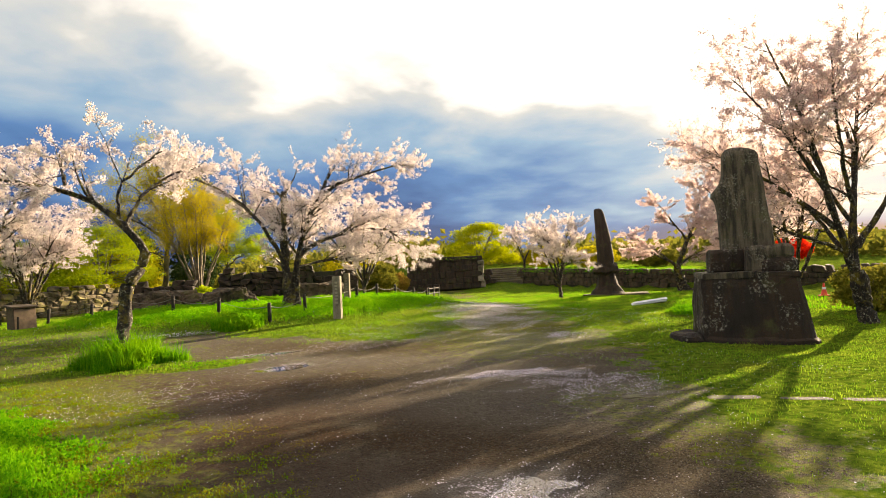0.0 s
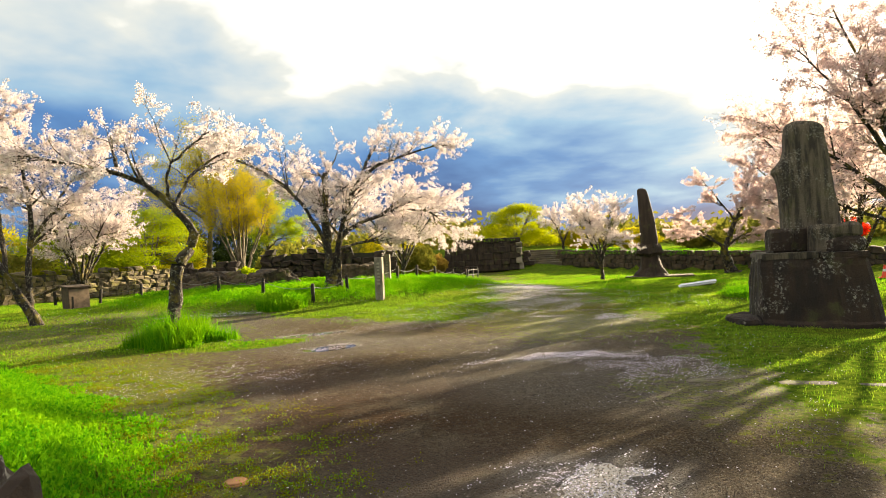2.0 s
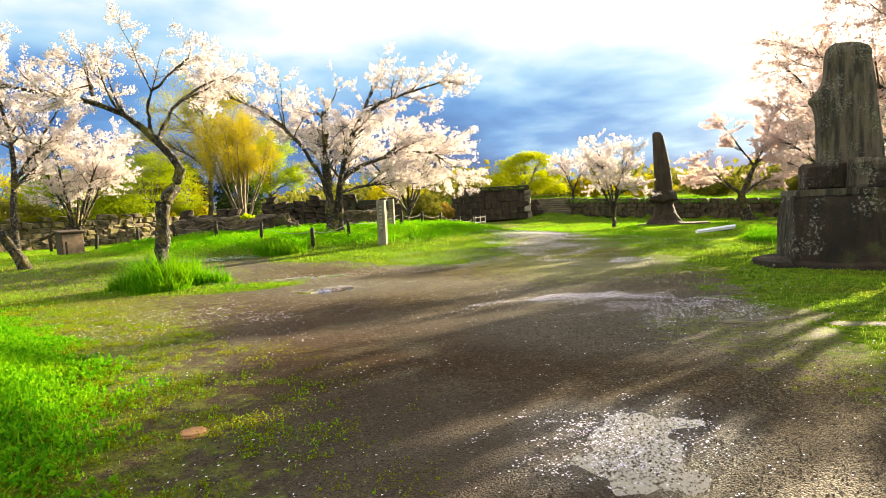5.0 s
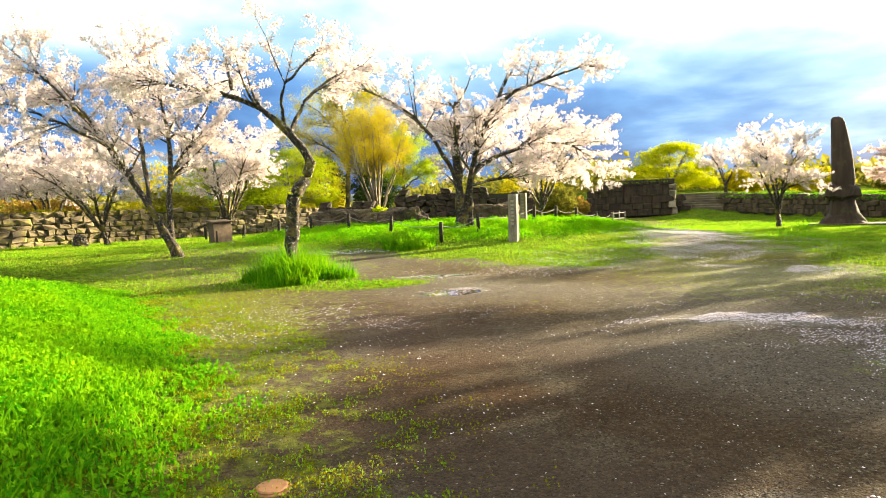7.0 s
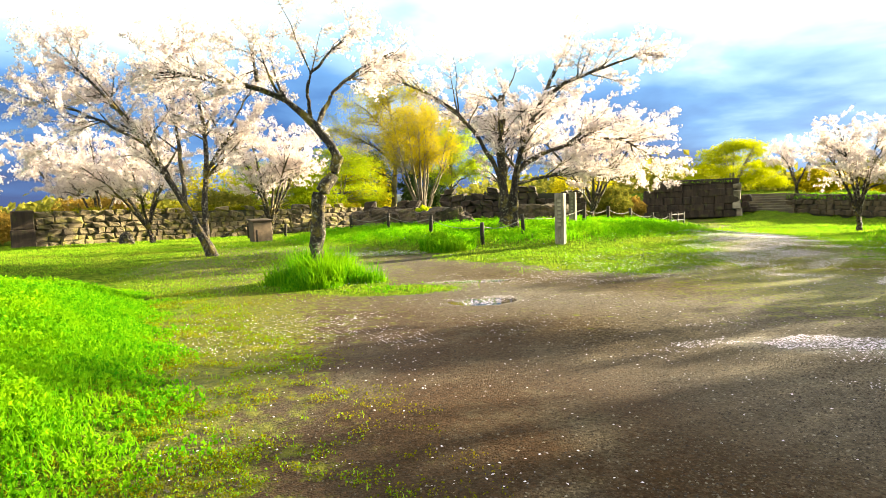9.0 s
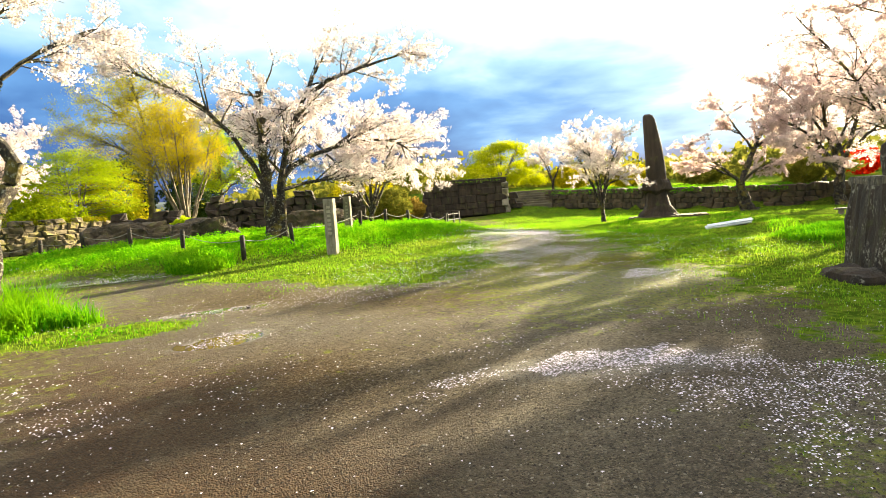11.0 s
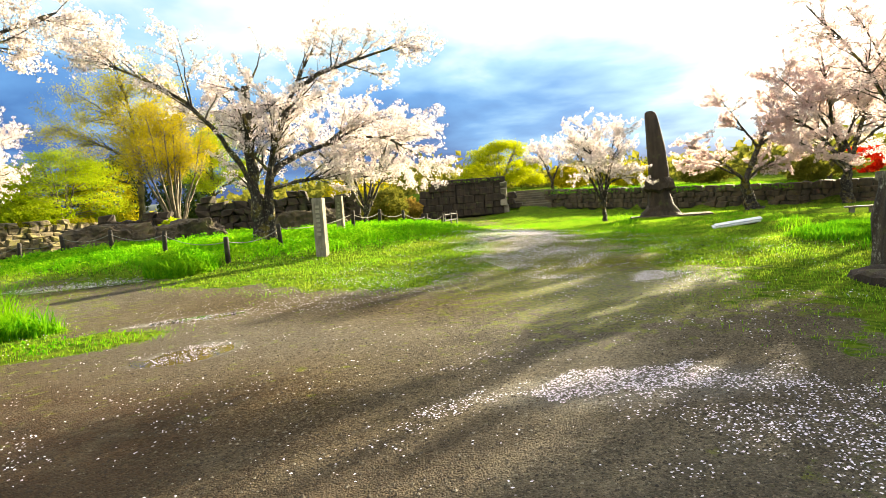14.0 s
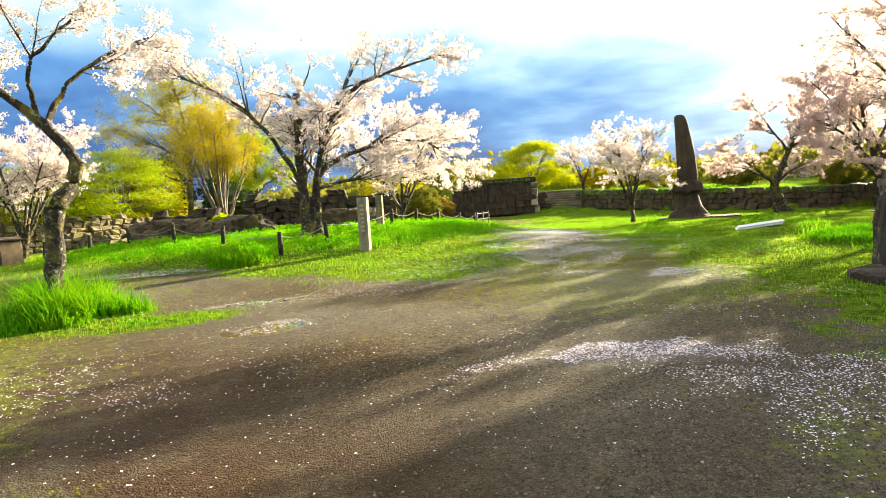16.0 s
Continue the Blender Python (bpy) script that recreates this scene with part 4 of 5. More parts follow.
def core_bm(a, b, za, zb, ha, hb, thick):
    length = math.hypot(b[0] - a[0], b[1] - a[1])
    nx, ny = -(b[1] - a[1]) / length * thick / 2, (b[0] - a[0]) / length * thick / 2
    bm = bmesh.new()
    q = [bm.verts.new(p) for p in ((a[0] - nx, a[1] - ny, za), (b[0] - nx, b[1] - ny, zb), (b[0] + nx, b[1] + ny, zb), (a[0] + nx, a[1] + ny, za), (a[0] - nx, a[1] - ny, ha), (b[0] - nx, b[1] - ny, hb), (b[0] + nx, b[1] + ny, hb), (a[0] + nx, a[1] + ny, ha))]
    for f in ((0, 3, 2, 1), (4, 5, 6, 7), (0, 1, 5, 4), (1, 2, 6, 5), (2, 3, 7, 6), (3, 0, 4, 7)):
        bm.faces.new([q[i] for i in f])
    return bm


WALL_STONES = stone_variants(MAT_WALL, 12, 3.0, 0.2, shear=1.1, bevel=0.14)
DARK_STONES = stone_variants(MAT_DARK, 8, 40.0, 0.05)
DARK_BLOCKS = stone_variants(MAT_DARK, 8, 140.0, 0.045, shear=0.15)

# ---- the monument ----
monument = thing("stone_monument", pose(11.5, 10.43, -0.12, 0, 0, -37) @ Matrix.Scale(1.07, 4), "tall rough stone stele on a battered dark stone pedestal", "monument")
rings = [(-0.15, 1.12, 1.1, -0.02, 0), (0.08, 1.1, 1.08, -0.02, 0), (0.14, 1.05, 1.04, -0.05, 0), (0.4, 1.03, 1.02, -0.07, 0), (0.8, 0.99, 0.97, -0.1, 0), (1.2, 0.94, 0.92, -0.13, 0), (1.36, 0.92, 0.9, -0.13, 0)]
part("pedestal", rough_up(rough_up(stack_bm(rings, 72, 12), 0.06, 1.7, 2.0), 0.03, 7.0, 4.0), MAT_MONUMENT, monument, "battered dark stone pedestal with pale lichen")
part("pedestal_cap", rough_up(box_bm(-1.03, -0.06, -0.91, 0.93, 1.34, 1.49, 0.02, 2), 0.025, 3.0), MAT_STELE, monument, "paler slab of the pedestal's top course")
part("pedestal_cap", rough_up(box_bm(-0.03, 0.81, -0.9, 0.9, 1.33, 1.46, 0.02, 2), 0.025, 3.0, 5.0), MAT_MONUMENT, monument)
FOOT = [
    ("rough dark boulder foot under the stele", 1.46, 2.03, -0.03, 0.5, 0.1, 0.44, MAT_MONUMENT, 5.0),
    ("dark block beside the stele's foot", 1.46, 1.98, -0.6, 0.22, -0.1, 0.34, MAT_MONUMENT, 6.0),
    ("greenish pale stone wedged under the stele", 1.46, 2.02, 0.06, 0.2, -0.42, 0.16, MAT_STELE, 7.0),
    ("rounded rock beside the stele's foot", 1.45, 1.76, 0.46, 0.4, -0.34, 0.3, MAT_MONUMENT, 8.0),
    ("rounded rock stacked beside the stele's foot", 1.74, 2.03, 0.45, 0.38, -0.33, 0.28, MAT_STELE, 11.0),
]
for words, z0, z1, fx, fa, fy, fb, mat, seed in FOOT:
    mid = (z0 + z1) / 2
    part("base_stone", rough_up(rough_up(stack_bm([(z0, fa * 0.86, fb * 0.86, fx, fy), (z0 + 0.06, fa, fb, fx, fy), (mid, fa * 1.03, fb * 1.03, fx, fy), (z1 - 0.07, fa, fb, fx, fy), (z1, fa * 0.82, fb * 0.8, fx, fy)], 30, 2.6 if "rounded" in words else 5), 0.05, 2.6, seed), 0.02, 8.0, seed), mat, monument, words)
stele_rings = [(1.95, 0.52, 0.3, 0.0, 0), (2.2, 0.52, 0.31, 0.0, 0), (2.5, 0.51, 0.31, -0.03, 0), (2.75, 0.5, 0.31, -0.05, 0), (2.95, 0.5, 0.3, -0.075, 0), (3.08, 0.51, 0.3, -0.1, 0), (3.16, 0.525, 0.3, -0.125, 0), (3.24, 0.52, 0.29, -0.125, 0), (3.34, 0.475, 0.29, -0.09, 0), (3.46, 0.42, 0.28, -0.05, 0), (3.62, 0.385, 0.27, -0.03, 0), (3.85, 0.365, 0.26, -0.03, 0), (4.02, 0.355, 0.25, -0.03, 0), (4.12, 0.325, 0.22, -0.045, 0), (4.19, 0.24, 0.16, -0.08, 0), (4.22, 0.12, 0.09, -0.12, 0)]
part("stele", rough_up(rough_up(stack_bm(stele_rings, 56, 5), 0.03, 2.2, 3.0), 0.014, 8.0, 1.0), MAT_STELE, monument, "rough upright grey-brown stone slab")
bm = rough_up(stack_bm([(-0.15, 0.6, 0.34, 0, 0), (0.0, 0.6, 0.34, 0, 0), (0.1, 0.55, 0.3, 0, 0), (0.14, 0.45, 0.22, 0.05, 0)], 36, 2.8), 0.1, 3.0, 9.0)
tagged(new("flat_rock", from_bm("flat_rock", bm, MAT_MONUMENT)), "flat dark rock lying in grass beside the pedestal", "rock").matrix_world = on_ground(9.95, 10.85, 64)

# ---- the leaning pillar ----
pillar = thing("stone_pillar", on_ground(20.4, 28.6, -36), "tall dark tapering stone pillar on a stepped rock base", "monument")
part("plinth", rough_up(box_bm(-1.5, 2.2, -1.0, 0.9, -0.2, 0.1, 0.05, 2), 0.08, 1.4, 4.0), MAT_ROCK, pillar, "low flat stone platform")
part("foot", rough_up(stack_bm([(0.0, 1.0, 0.8, -0.05, 0), (0.25, 0.78, 0.66, -0.08, 0), (0.55, 0.58, 0.5, -0.1, 0), (1.3, 0.44, 0.42, -0.12, 0)], 40, 4), 0.16, 3.0, 6.0), MAT_DARK, pillar)
part("collar", rough_up(stack_bm([(1.22, 0.46, 0.42, -0.12, 0), (1.34, 0.68, 0.55, -0.12, 0), (1.72, 0.66, 0.54, -0.12, 0), (1.88, 0.46, 0.4, -0.12, 0)], 40, 5), 0.16, 3.4, 12.0), MAT_DARK, pillar)
part("shaft", rough_up(stack_bm([(1.8, 0.46, 0.4, -0.1, 0), (2.2, 0.46, 0.4, -0.1, 0), (2.8, 0.44, 0.38, -0.13, 0), (3.4, 0.42, 0.34, -0.18, 0), (4.0, 0.36, 0.31, -0.25, 0), (4.5, 0.31, 0.27, -0.31, 0), (4.8, 0.28, 0.25, -0.35, 0), (4.98, 0.23, 0.2, -0.38, 0), (5.06, 0.12, 0.1, -0.4, 0)], 36, 3.2), 0.03, 1.6, 16.0), MAT_DARK, pillar)

# ---- the gate bastion, steps and walls ----
BL, BR = (12.95, 44.3), (18.1, 42.5)
bx, by = (BR[0] - BL[0]) / 5.455, (BR[1] - BL[1]) / 5.455
yaw_b = math.degrees(math.atan2(by, bx))
bastion = thing("bastion", pose(*BL, 0.4, 0, 0, yaw_b), "square dark stone gate bastion with flat grassy top", "bastion", kind="")
part("core", box_bm(0.8, 5.4, 0.15, 5.2, -0.3, 2.36), MAT_CORE, bastion)
part("turf_top", rough_up(box_bm(0.75, 5.35, 0.2, 5.2, 2.3, 2.46, 0.04), 0.05, 1.5), MAT_TURF, bastion, "grass growing on the wall top")
stone_wall(bastion, BL, BR, 0.4, 0.45, 2.3, 2.3, 0.46, DARK_BLOCKS, 5, 0.5, 0.0, 80)
AP = (BL[0] + bx * 0.75, BL[1] + by * 0.75)
stone_wall(bastion, AP, BR, 2.2, 2.2, 2.86, 2.86, 0.4, DARK_BLOCKS, 6, 0.5, 0.0, 30)
BACK = (BR[0] - by * 5, BR[1] + bx * 5)
# Sunlight on the bastion's end face is put into its paler stones.
SUNLIT_END_STONES = stone_variants(MAT_SUNLIT_END, 5, 80.0, 0.05)
stone_wall(bastion, (BR[0] + bx * 0.22 - by * 0.05, BR[1] + by * 0.22 + bx * 0.05), (BACK[0] + bx * 0.22, BACK[1] + by * 0.22), 0.5, 0.6, 2.84, 2.84, 0.6, SUNLIT_END_STONES, 7, 0.5, 0.05, 60)
# Broken slope of stones beside the steps.
slope = thing("broken_wall", pose(18.9, 46.6, 0.6), "tumbled sloping dry-stone wall end beside the steps", "wall", kind="structure")
stone_wall(slope, (18.5, 43.3), (19.4, 42.8), 0.6, 0.75, 2.6, 1.3, 0.4, DARK_STONES, 8, 0.6, 0.1, 40)
steps = thing("stone_steps", pose(20.55, 43.1, 0.72, 0, 0, -26), "flight of worn grey stone steps up the terrace wall", "steps")
for i in range(7):
    part("step", rough_up(box_bm(-1.5, 1.55, i * 0.36, i * 0.36 + 0.5, i * 0.165 - 0.3, i * 0.165 + 0.165, 0.03), 0.02, 2.0, i * 2.0), MAT_STEP, steps)

terrace = thing("wall_east", pose(29, 29, 0), "long dark dry-stone terrace retaining wall", "wall", kind="structure")
MID_STONES = stone_variants(MAT_ROCK, 8, 60.0, 0.1)
for (a, b), n in zip(((WALL_E[0], WALL_E[1]), (WALL_E[1], WALL_E[2])), (170, 130)):
    fa, fb = ground_z(a[0] - 1.0, a[1] - 0.5) - 0.1, ground_z(b[0] - 1.0, b[1] - 0.5) - 0.1
    part("core", core_bm(a[:2], b[:2], fa - 0.2, fb - 0.2, a[2] - 0.1, b[2] - 0.1, 0.4), MAT_CORE, terrace).matrix_parent_inverse = terrace.matrix_world.inverted()
    stone_wall(terrace, a[:2], b[:2], fa, fb, a[2] + 0.12, b[2] + 0.12, 0.36, MID_STONES, 9, 0.6, 0.08, n)
west = thing("wall_west", pose(-12, 33, 0), "old mossy dry-stone wall lit by low sun", "wall", kind="structure")
za, zb = ground_z(*WALL_W[0]), ground_z(*WALL_W[1])
part("core", core_bm(*WALL_W, za - 0.2, zb - 0.2, 1.72, 1.74, 0.4), MAT_CORE, west).matrix_parent_inverse = west.matrix_world.inverted()
stone_wall(west, *WALL_W, za - 0.05, zb - 0.05, 1.88, 1.86, 0.29, WALL_STONES, 10, 0.56, 0.06, 300, 0.98)
pier = thing("wall_pier", on_ground(-17.9, 26.7, 40), "dark squared stone pier ending the wall", "pier")
part("pier_block", rough_up(box_bm(-0.5, 0.35, -0.4, 0.4, -0.2, 0.75, 0.04), 0.04, 2.0), MAT_DARK, pier)
part("pier_block", rough_up(box_bm(-0.46, 0.33, -0.38, 0.38, 0.75, 1.55, 0.04), 0.04, 2.0, 3), MAT_DARK, pier)
RUIN_STONES = stone_variants(MAT_DARK, 8, 240.0, 0.2)
ruin = thing("ruined_platform", on_ground(3.2, 35.6), "dark ruined stone platform behind the mound", "ruin")
stone_wall(ruin, (-0.6, 36.4), (6.8, 35.2), 0.9, 0.9, 2.35, 2.3, 0.36, RUIN_STONES, 12, 0.9, 0.2, 120)
stone_wall(ruin, (-5.4, 37.6), (0.0, 37.0), 0.8, 0.8, 1.7, 1.9, 0.34, RUIN_STONES, 13, 0.9, 0.2, 80)
part("core", core_bm((-0.4, 37.0), (6.6, 35.8), 0.5, 0.5, 2.2, 2.15, 1.4), MAT_CORE, ruin).matrix_parent_inverse = ruin.matrix_world.inverted()

# ---- posts, fence and boulders on the mound ----
def stone_post(x, y, tall, half, turn, words):
    top = thing("stone_post", on_ground(x, y, turn), words, "stone post", "inscribed stone posts")
    bm = box_bm(-half, half, -half, half, -0.2, tall, 0.012, 2)
    for v in bm.verts:
        if v.co.z > tall - 0.005:
            v.co.z += 0.02 * (1 - abs(v.co.x) / half)
    part("shaft", rough_up(bm, 0.006, 5.0, x), MAT_MARKER, top)
    z = tall - 0.22
    for i in range(7):
        w = half * random.uniform(0.6, 0.8) / 2
        part("inscription", box_bm(-w, w, -half - 0.005, -half + 0.01, z - 0.035, z + 0.035), MAT_SLAB, top, "worn carved inscription")
        z -= 0.115
    return top


stone_post(3.37, 20.15, 1.46, 0.135, -24, "square pale stone marker post standing in grass")
stone_post(4.5, 24.6, 1.15, 0.115, -24, "second square pale stone marker post further up the mound")

fence = thing("rope_fence", on_ground(0, 21.5), "low fence of dark timber posts joined by rope", "fence")
FENCE = [(-9.4, 29.4), (-7.4, 28.4), (-5.6, 27.4), (-3.94, 26.0), (-2.2, 24.1), (-0.55, 22.2), (1.1, 20.2), (2.42, 21.6), (4.95, 24.9), (6.2, 26.5), (7.5, 28.0), (9.0, 30.0), (10.2, 31.4)]
inv = fence.matrix_world.inverted()
post_bm = stack_bm([(-0.2, 0.06, 0.06, 0, 0), (0.58, 0.06, 0.06, 0, 0), (0.64, 0.05, 0.05, 0, 0)], 10, 2.2)
post_me = from_bm("post", post_bm, MAT_POST, True)
tops = []
for i, (x, y) in enumerate(FENCE):
    ob = new("post", post_me)
    ob.matrix_world = on_ground(x, y, i * 40) @ pose(0, 0, 0, random.uniform(-4, 4), random.uniform(-4, 4), 0)
    ob.parent, ob.matrix_parent_inverse = fence, inv
    tops.append(np.array((x, y, ground_z(x, y) + 0.52)))
for a, b in zip(tops, tops[1:]):
    t = np.linspace(0, 1, 12)[:, None]
    line = a + (b - a) * t
    line[:, 2] -= 0.16 * (1 - (2 * t[:, 0] - 1) ** 2)
    v, f = tube([(line, np.full(12, 0.009))], 5)
    ob = new("rope", mesh_from("rope", v, f, MAT_ROPE, True))
    ob.parent, ob.matrix_parent_inverse = fence, inv
rail = thing("metal_rail", on_ground(10.9, 32.2, 50), "short low dark metal rail at the path's edge", "railing")
for x in (-0.8, 0.0, 0.8):
    part("post", box_bm(x - 0.03, x + 0.03, -0.03, 0.03, -0.1, 0.75, 0.008), MAT_RAIL, rail)
for z in (0.38, 0.66):
    part("bar", box_bm(-0.77, 0.77, -0.015, 0.015, z - 0.02, z + 0.02, 0.005), MAT_RAIL, rail)


def boulder(x, y, a, b, h, turn, seed, mat, words, name="boulder"):
    bm = bmesh.new()
    bmesh.ops.create_icosphere(bm, subdivisions=5, radius=1.0)
    for v in bm.verts:
        p = v.co.copy()
        k = 1 + 0.3 * noise.noise(p * 1.1 + Vector((seed, 0, 0))) + 0.16 * noise.noise(p * 2.7 + Vector((0, seed, 0))) + 0.14 * abs(noise.noise(p * 5 + Vector((0, 0, seed)))) + 0.06 * noise.noise(p * 13 + Vector((0, 0, seed)))
        # Broken faces: push the sides towards flat.
        q = Vector((max(min(p.x, 0.82), -0.82), max(min(p.y, 0.75), -0.75), max(min(p.z, 0.7), -0.7))) * k
        v.co = Vector((q.x * a * 1.2, q.y * b * 1.3, q.z * h * 1.3))
    ob = new(name, from_bm(name, bm, mat))
    ob.matrix_world = on_ground(x, y, turn)
    return tagged(ob, words, "boulder", "boulders on the mound")


boulder(-2.8, 27.0, 1.3, 0.7, 0.78, 4, 1.0, MAT_ROCK, "broad brown boulder in grass under the trees")
boulder(-0.3, 26.0, 1.05, 0.6, 0.72, -3, 2.0, MAT_ROCK, "rounded dark boulder in grass behind the fence")
tagged(boulder(-1.56, 2.8, 0.54, 0.45, 0.86, 20, 4.0, MAT_LICHEN, "tall dark rock with pale lichen in bank grass", "rock"), "tall dark rock with pale lichen in bank grass", "rock")
boulder(3.9, 27.8, 1.1, 0.6, 0.75, 0, 3.0, MAT_ROCK, "low brown boulder beside the big cherry tree")

# ---- loose things ----
bin_box = thing("display_box", on_ground(-7.6, 26.0, -58), "brown box-shaped display stand with an overhanging lid", "display stand")
bm = box_bm(-0.42, 0.42, -0.36, 0.36, 0.0, 0.8, 0.015)
for v in bm.verts:
    if v.co.z > 0.4:
        v.co.x -= 0.1
        v.co.z += 0.06 * (v.co.x < 0)
part("body", bm, MAT_BROWNBOX, bin_box)
bm = box_bm(-0.6, 0.38, -0.42, 0.42, 0.81, 0.87, 0.01)
for v in bm.verts:
    v.co.z += 0.06 * (v.co.x < 0)
lid_part = part("lid", bm, MAT_BROWNBOX, bin_box)
part("hinge", box_bm(-0.2, -0.05, -0.425, -0.421, 0.8, 0.86), MAT_POST, lid_part, "dark metal hinge")
bm = box_bm(0.423, 0.435, -0.34, 0.34, 0.04, 0.76)
for v in bm.verts:
    if v.co.z > 0.4:
        v.co.x -= 0.1
part("side_panel", bm, MAT_BOXSIDE, bin_box, "tan side panel")
part("prop", box_bm(0.5, 0.56, -0.3, -0.24, 0.0, 0.5, 0.01), MAT_POST, bin_box, "dark timber prop")

board = thing("white_board", on_ground(15.7, 19.3, -34) @ Matrix.Scale(0.7, 4), "long white board lying tilted on the grass", "board")
bb = rough_up(box_bm(-0.95, 0.95, -0.2, 0.2, 0.1, 0.17, 0.012), 0.004, 3)
bb.transform(Matrix.Rotation(radians(-7), 4, "Y") @ Matrix.Rotation(radians(14), 4, "X"))
part("plank", bb, MAT_WHITEBOARD, board)
bb = box_bm(-0.85, 1.02, -0.16, 0.16, 0.18, 0.23, 0.01)
bb.transform(Matrix.Rotation(radians(-7), 4, "Y") @ Matrix.Rotation(radians(14), 4, "X"))
part("plank", bb, MAT_WHITEBOARD, board)
part("support", rough_up(box_bm(0.3, 0.8, -0.15, 0.15, -0.1, 0.2, 0.02), 0.02, 3), MAT_ROCK, board)

bench = thing("stone_bench", on_ground(22.4, 20.4, -40) @ Matrix.Scale(0.55, 4), "plain grey stone bench on two blocks", "bench")
part("seat", rough_up(box_bm(-0.95, 0.95, -0.26, 0.26, 0.36, 0.46, 0.02), 0.01, 3), MAT_BENCH, bench)
for x in (-0.55, 0.55):
    part("leg", rough_up(box_bm(x - 0.14, x + 0.14, -0.2, 0.2, -0.1, 0.355, 0.02), 0.01, 3, x), MAT_BENCH, bench)

lid = thing("drain_lid", on_ground(-0.43, 5.15), "small round terracotta-coloured lid in the moss", "lid")
part("disc", stack_bm([(-0.03, 0.085, 0.085, 0, 0), (0.016, 0.085, 0.085, 0, 0), (0.022, 0.075, 0.075, 0, 0)], 24, 2), MAT_CLAY, lid)
part("rim", stack_bm([(-0.03, 0.1, 0.1, 0, 0), (0.006, 0.1, 0.1, 0, 0), (0.01, 0.094, 0.094, 0, 0)], 24, 2), MAT_CLAY, lid)

for i, (x, y, w, d, turn) in enumerate(((5.35, 6.42, 0.86, 0.24, -6), (6.1, 5.75, 0.68, 0.22, -28), (6.75, 5.28, 0.6, 0.2, -36), (7.3, 4.85, 0.6, 0.2, -38), (7.9, 4.4, 0.7, 0.22, -38))):
    bm = rough_up(stack_bm([(-0.1, w / 2, d / 2, 0, 0), (-0.002, w / 2, d / 2, 0, 0), (0.006, w / 2 - 0.04, d / 2 - 0.04, 0, 0)], 24, 4), 0.012, 4.0, i * 2.3)
    tagged(new("kerb_stone", from_bm("kerb_stone", bm, MAT_STEP)), "flat worn kerb stone set flush in the ground", "kerb stone", "kerb stones").matrix_world = on_ground(x, y, turn)

cone = thing("traffic_cone", on_ground(23.6, 17.9), "small red traffic cone by the tree", "traffic cone")
part("base", box_bm(-0.17, 0.17, -0.17, 0.17, 0, 0.035, 0.01), MAT_RED, cone)
part("cone", stack_bm([(0.035, 0.13, 0.13, 0, 0), (0.25, 0.08, 0.08, 0, 0), (0.52, 0.03, 0.03, 0, 0), (0.54, 0.02, 0.02, 0, 0)], 20, 2), MAT_RED, cone)
part("band", stack_bm([(0.27, 0.08, 0.08, 0, 0), (0.37, 0.062, 0.062, 0, 0)], 20, 2), MAT_WHITEBOARD, cone, "white reflective band")


def shrub(name, x, y, a, h, seed, count, flower, words, size=0.05, group=""):
    """A bush: short stems and a lumpy crown of leaves."""
    rng = np.random.default_rng(seed)
    top = thing(name, on_ground(x, y), words, "shrub", group)
    stems = []
    for i in range(7):
        an = rng.uniform(0, 6.28)
        k = rng.uniform(0.3, 0.8) * a
        stems.append((smooth_line([(0, 0, -0.05), (math.cos(an) * k * 0.4, math.sin(an) * k * 0.4, h * 0.5), (math.cos(an) * k, math.sin(an) * k, h * 0.85)], 6), np.linspace(0.03, 0.008, 6)))
    v, f = tube(stems, 5)
    new("stems", mesh_from("stems", v, f, MAT_BARK, True)).parent = top
    d = rng.normal(0, 1, (count, 3))
    d /= np.linalg.norm(d, axis=1, keepdims=True)
    lump = 1 + 0.16 * np.sin(d[:, :1] * 5 + seed) + 0.16 * np.sin(d[:, 1:2] * 6 + d[:, 2:] * 5)
    p = d * lump * rng.uniform(0.6, 1.0, (count, 1)) ** 0.5 * (a, a, h * 0.5) + (0, 0, h * 0.52)
    p = p[p[:, 2] > 0.02]
    v, f = scatter_leaves(rng, p, 0.04, size, 3)
    new("crown", mesh_from("crown", v, f, flower)).parent = top
    return top


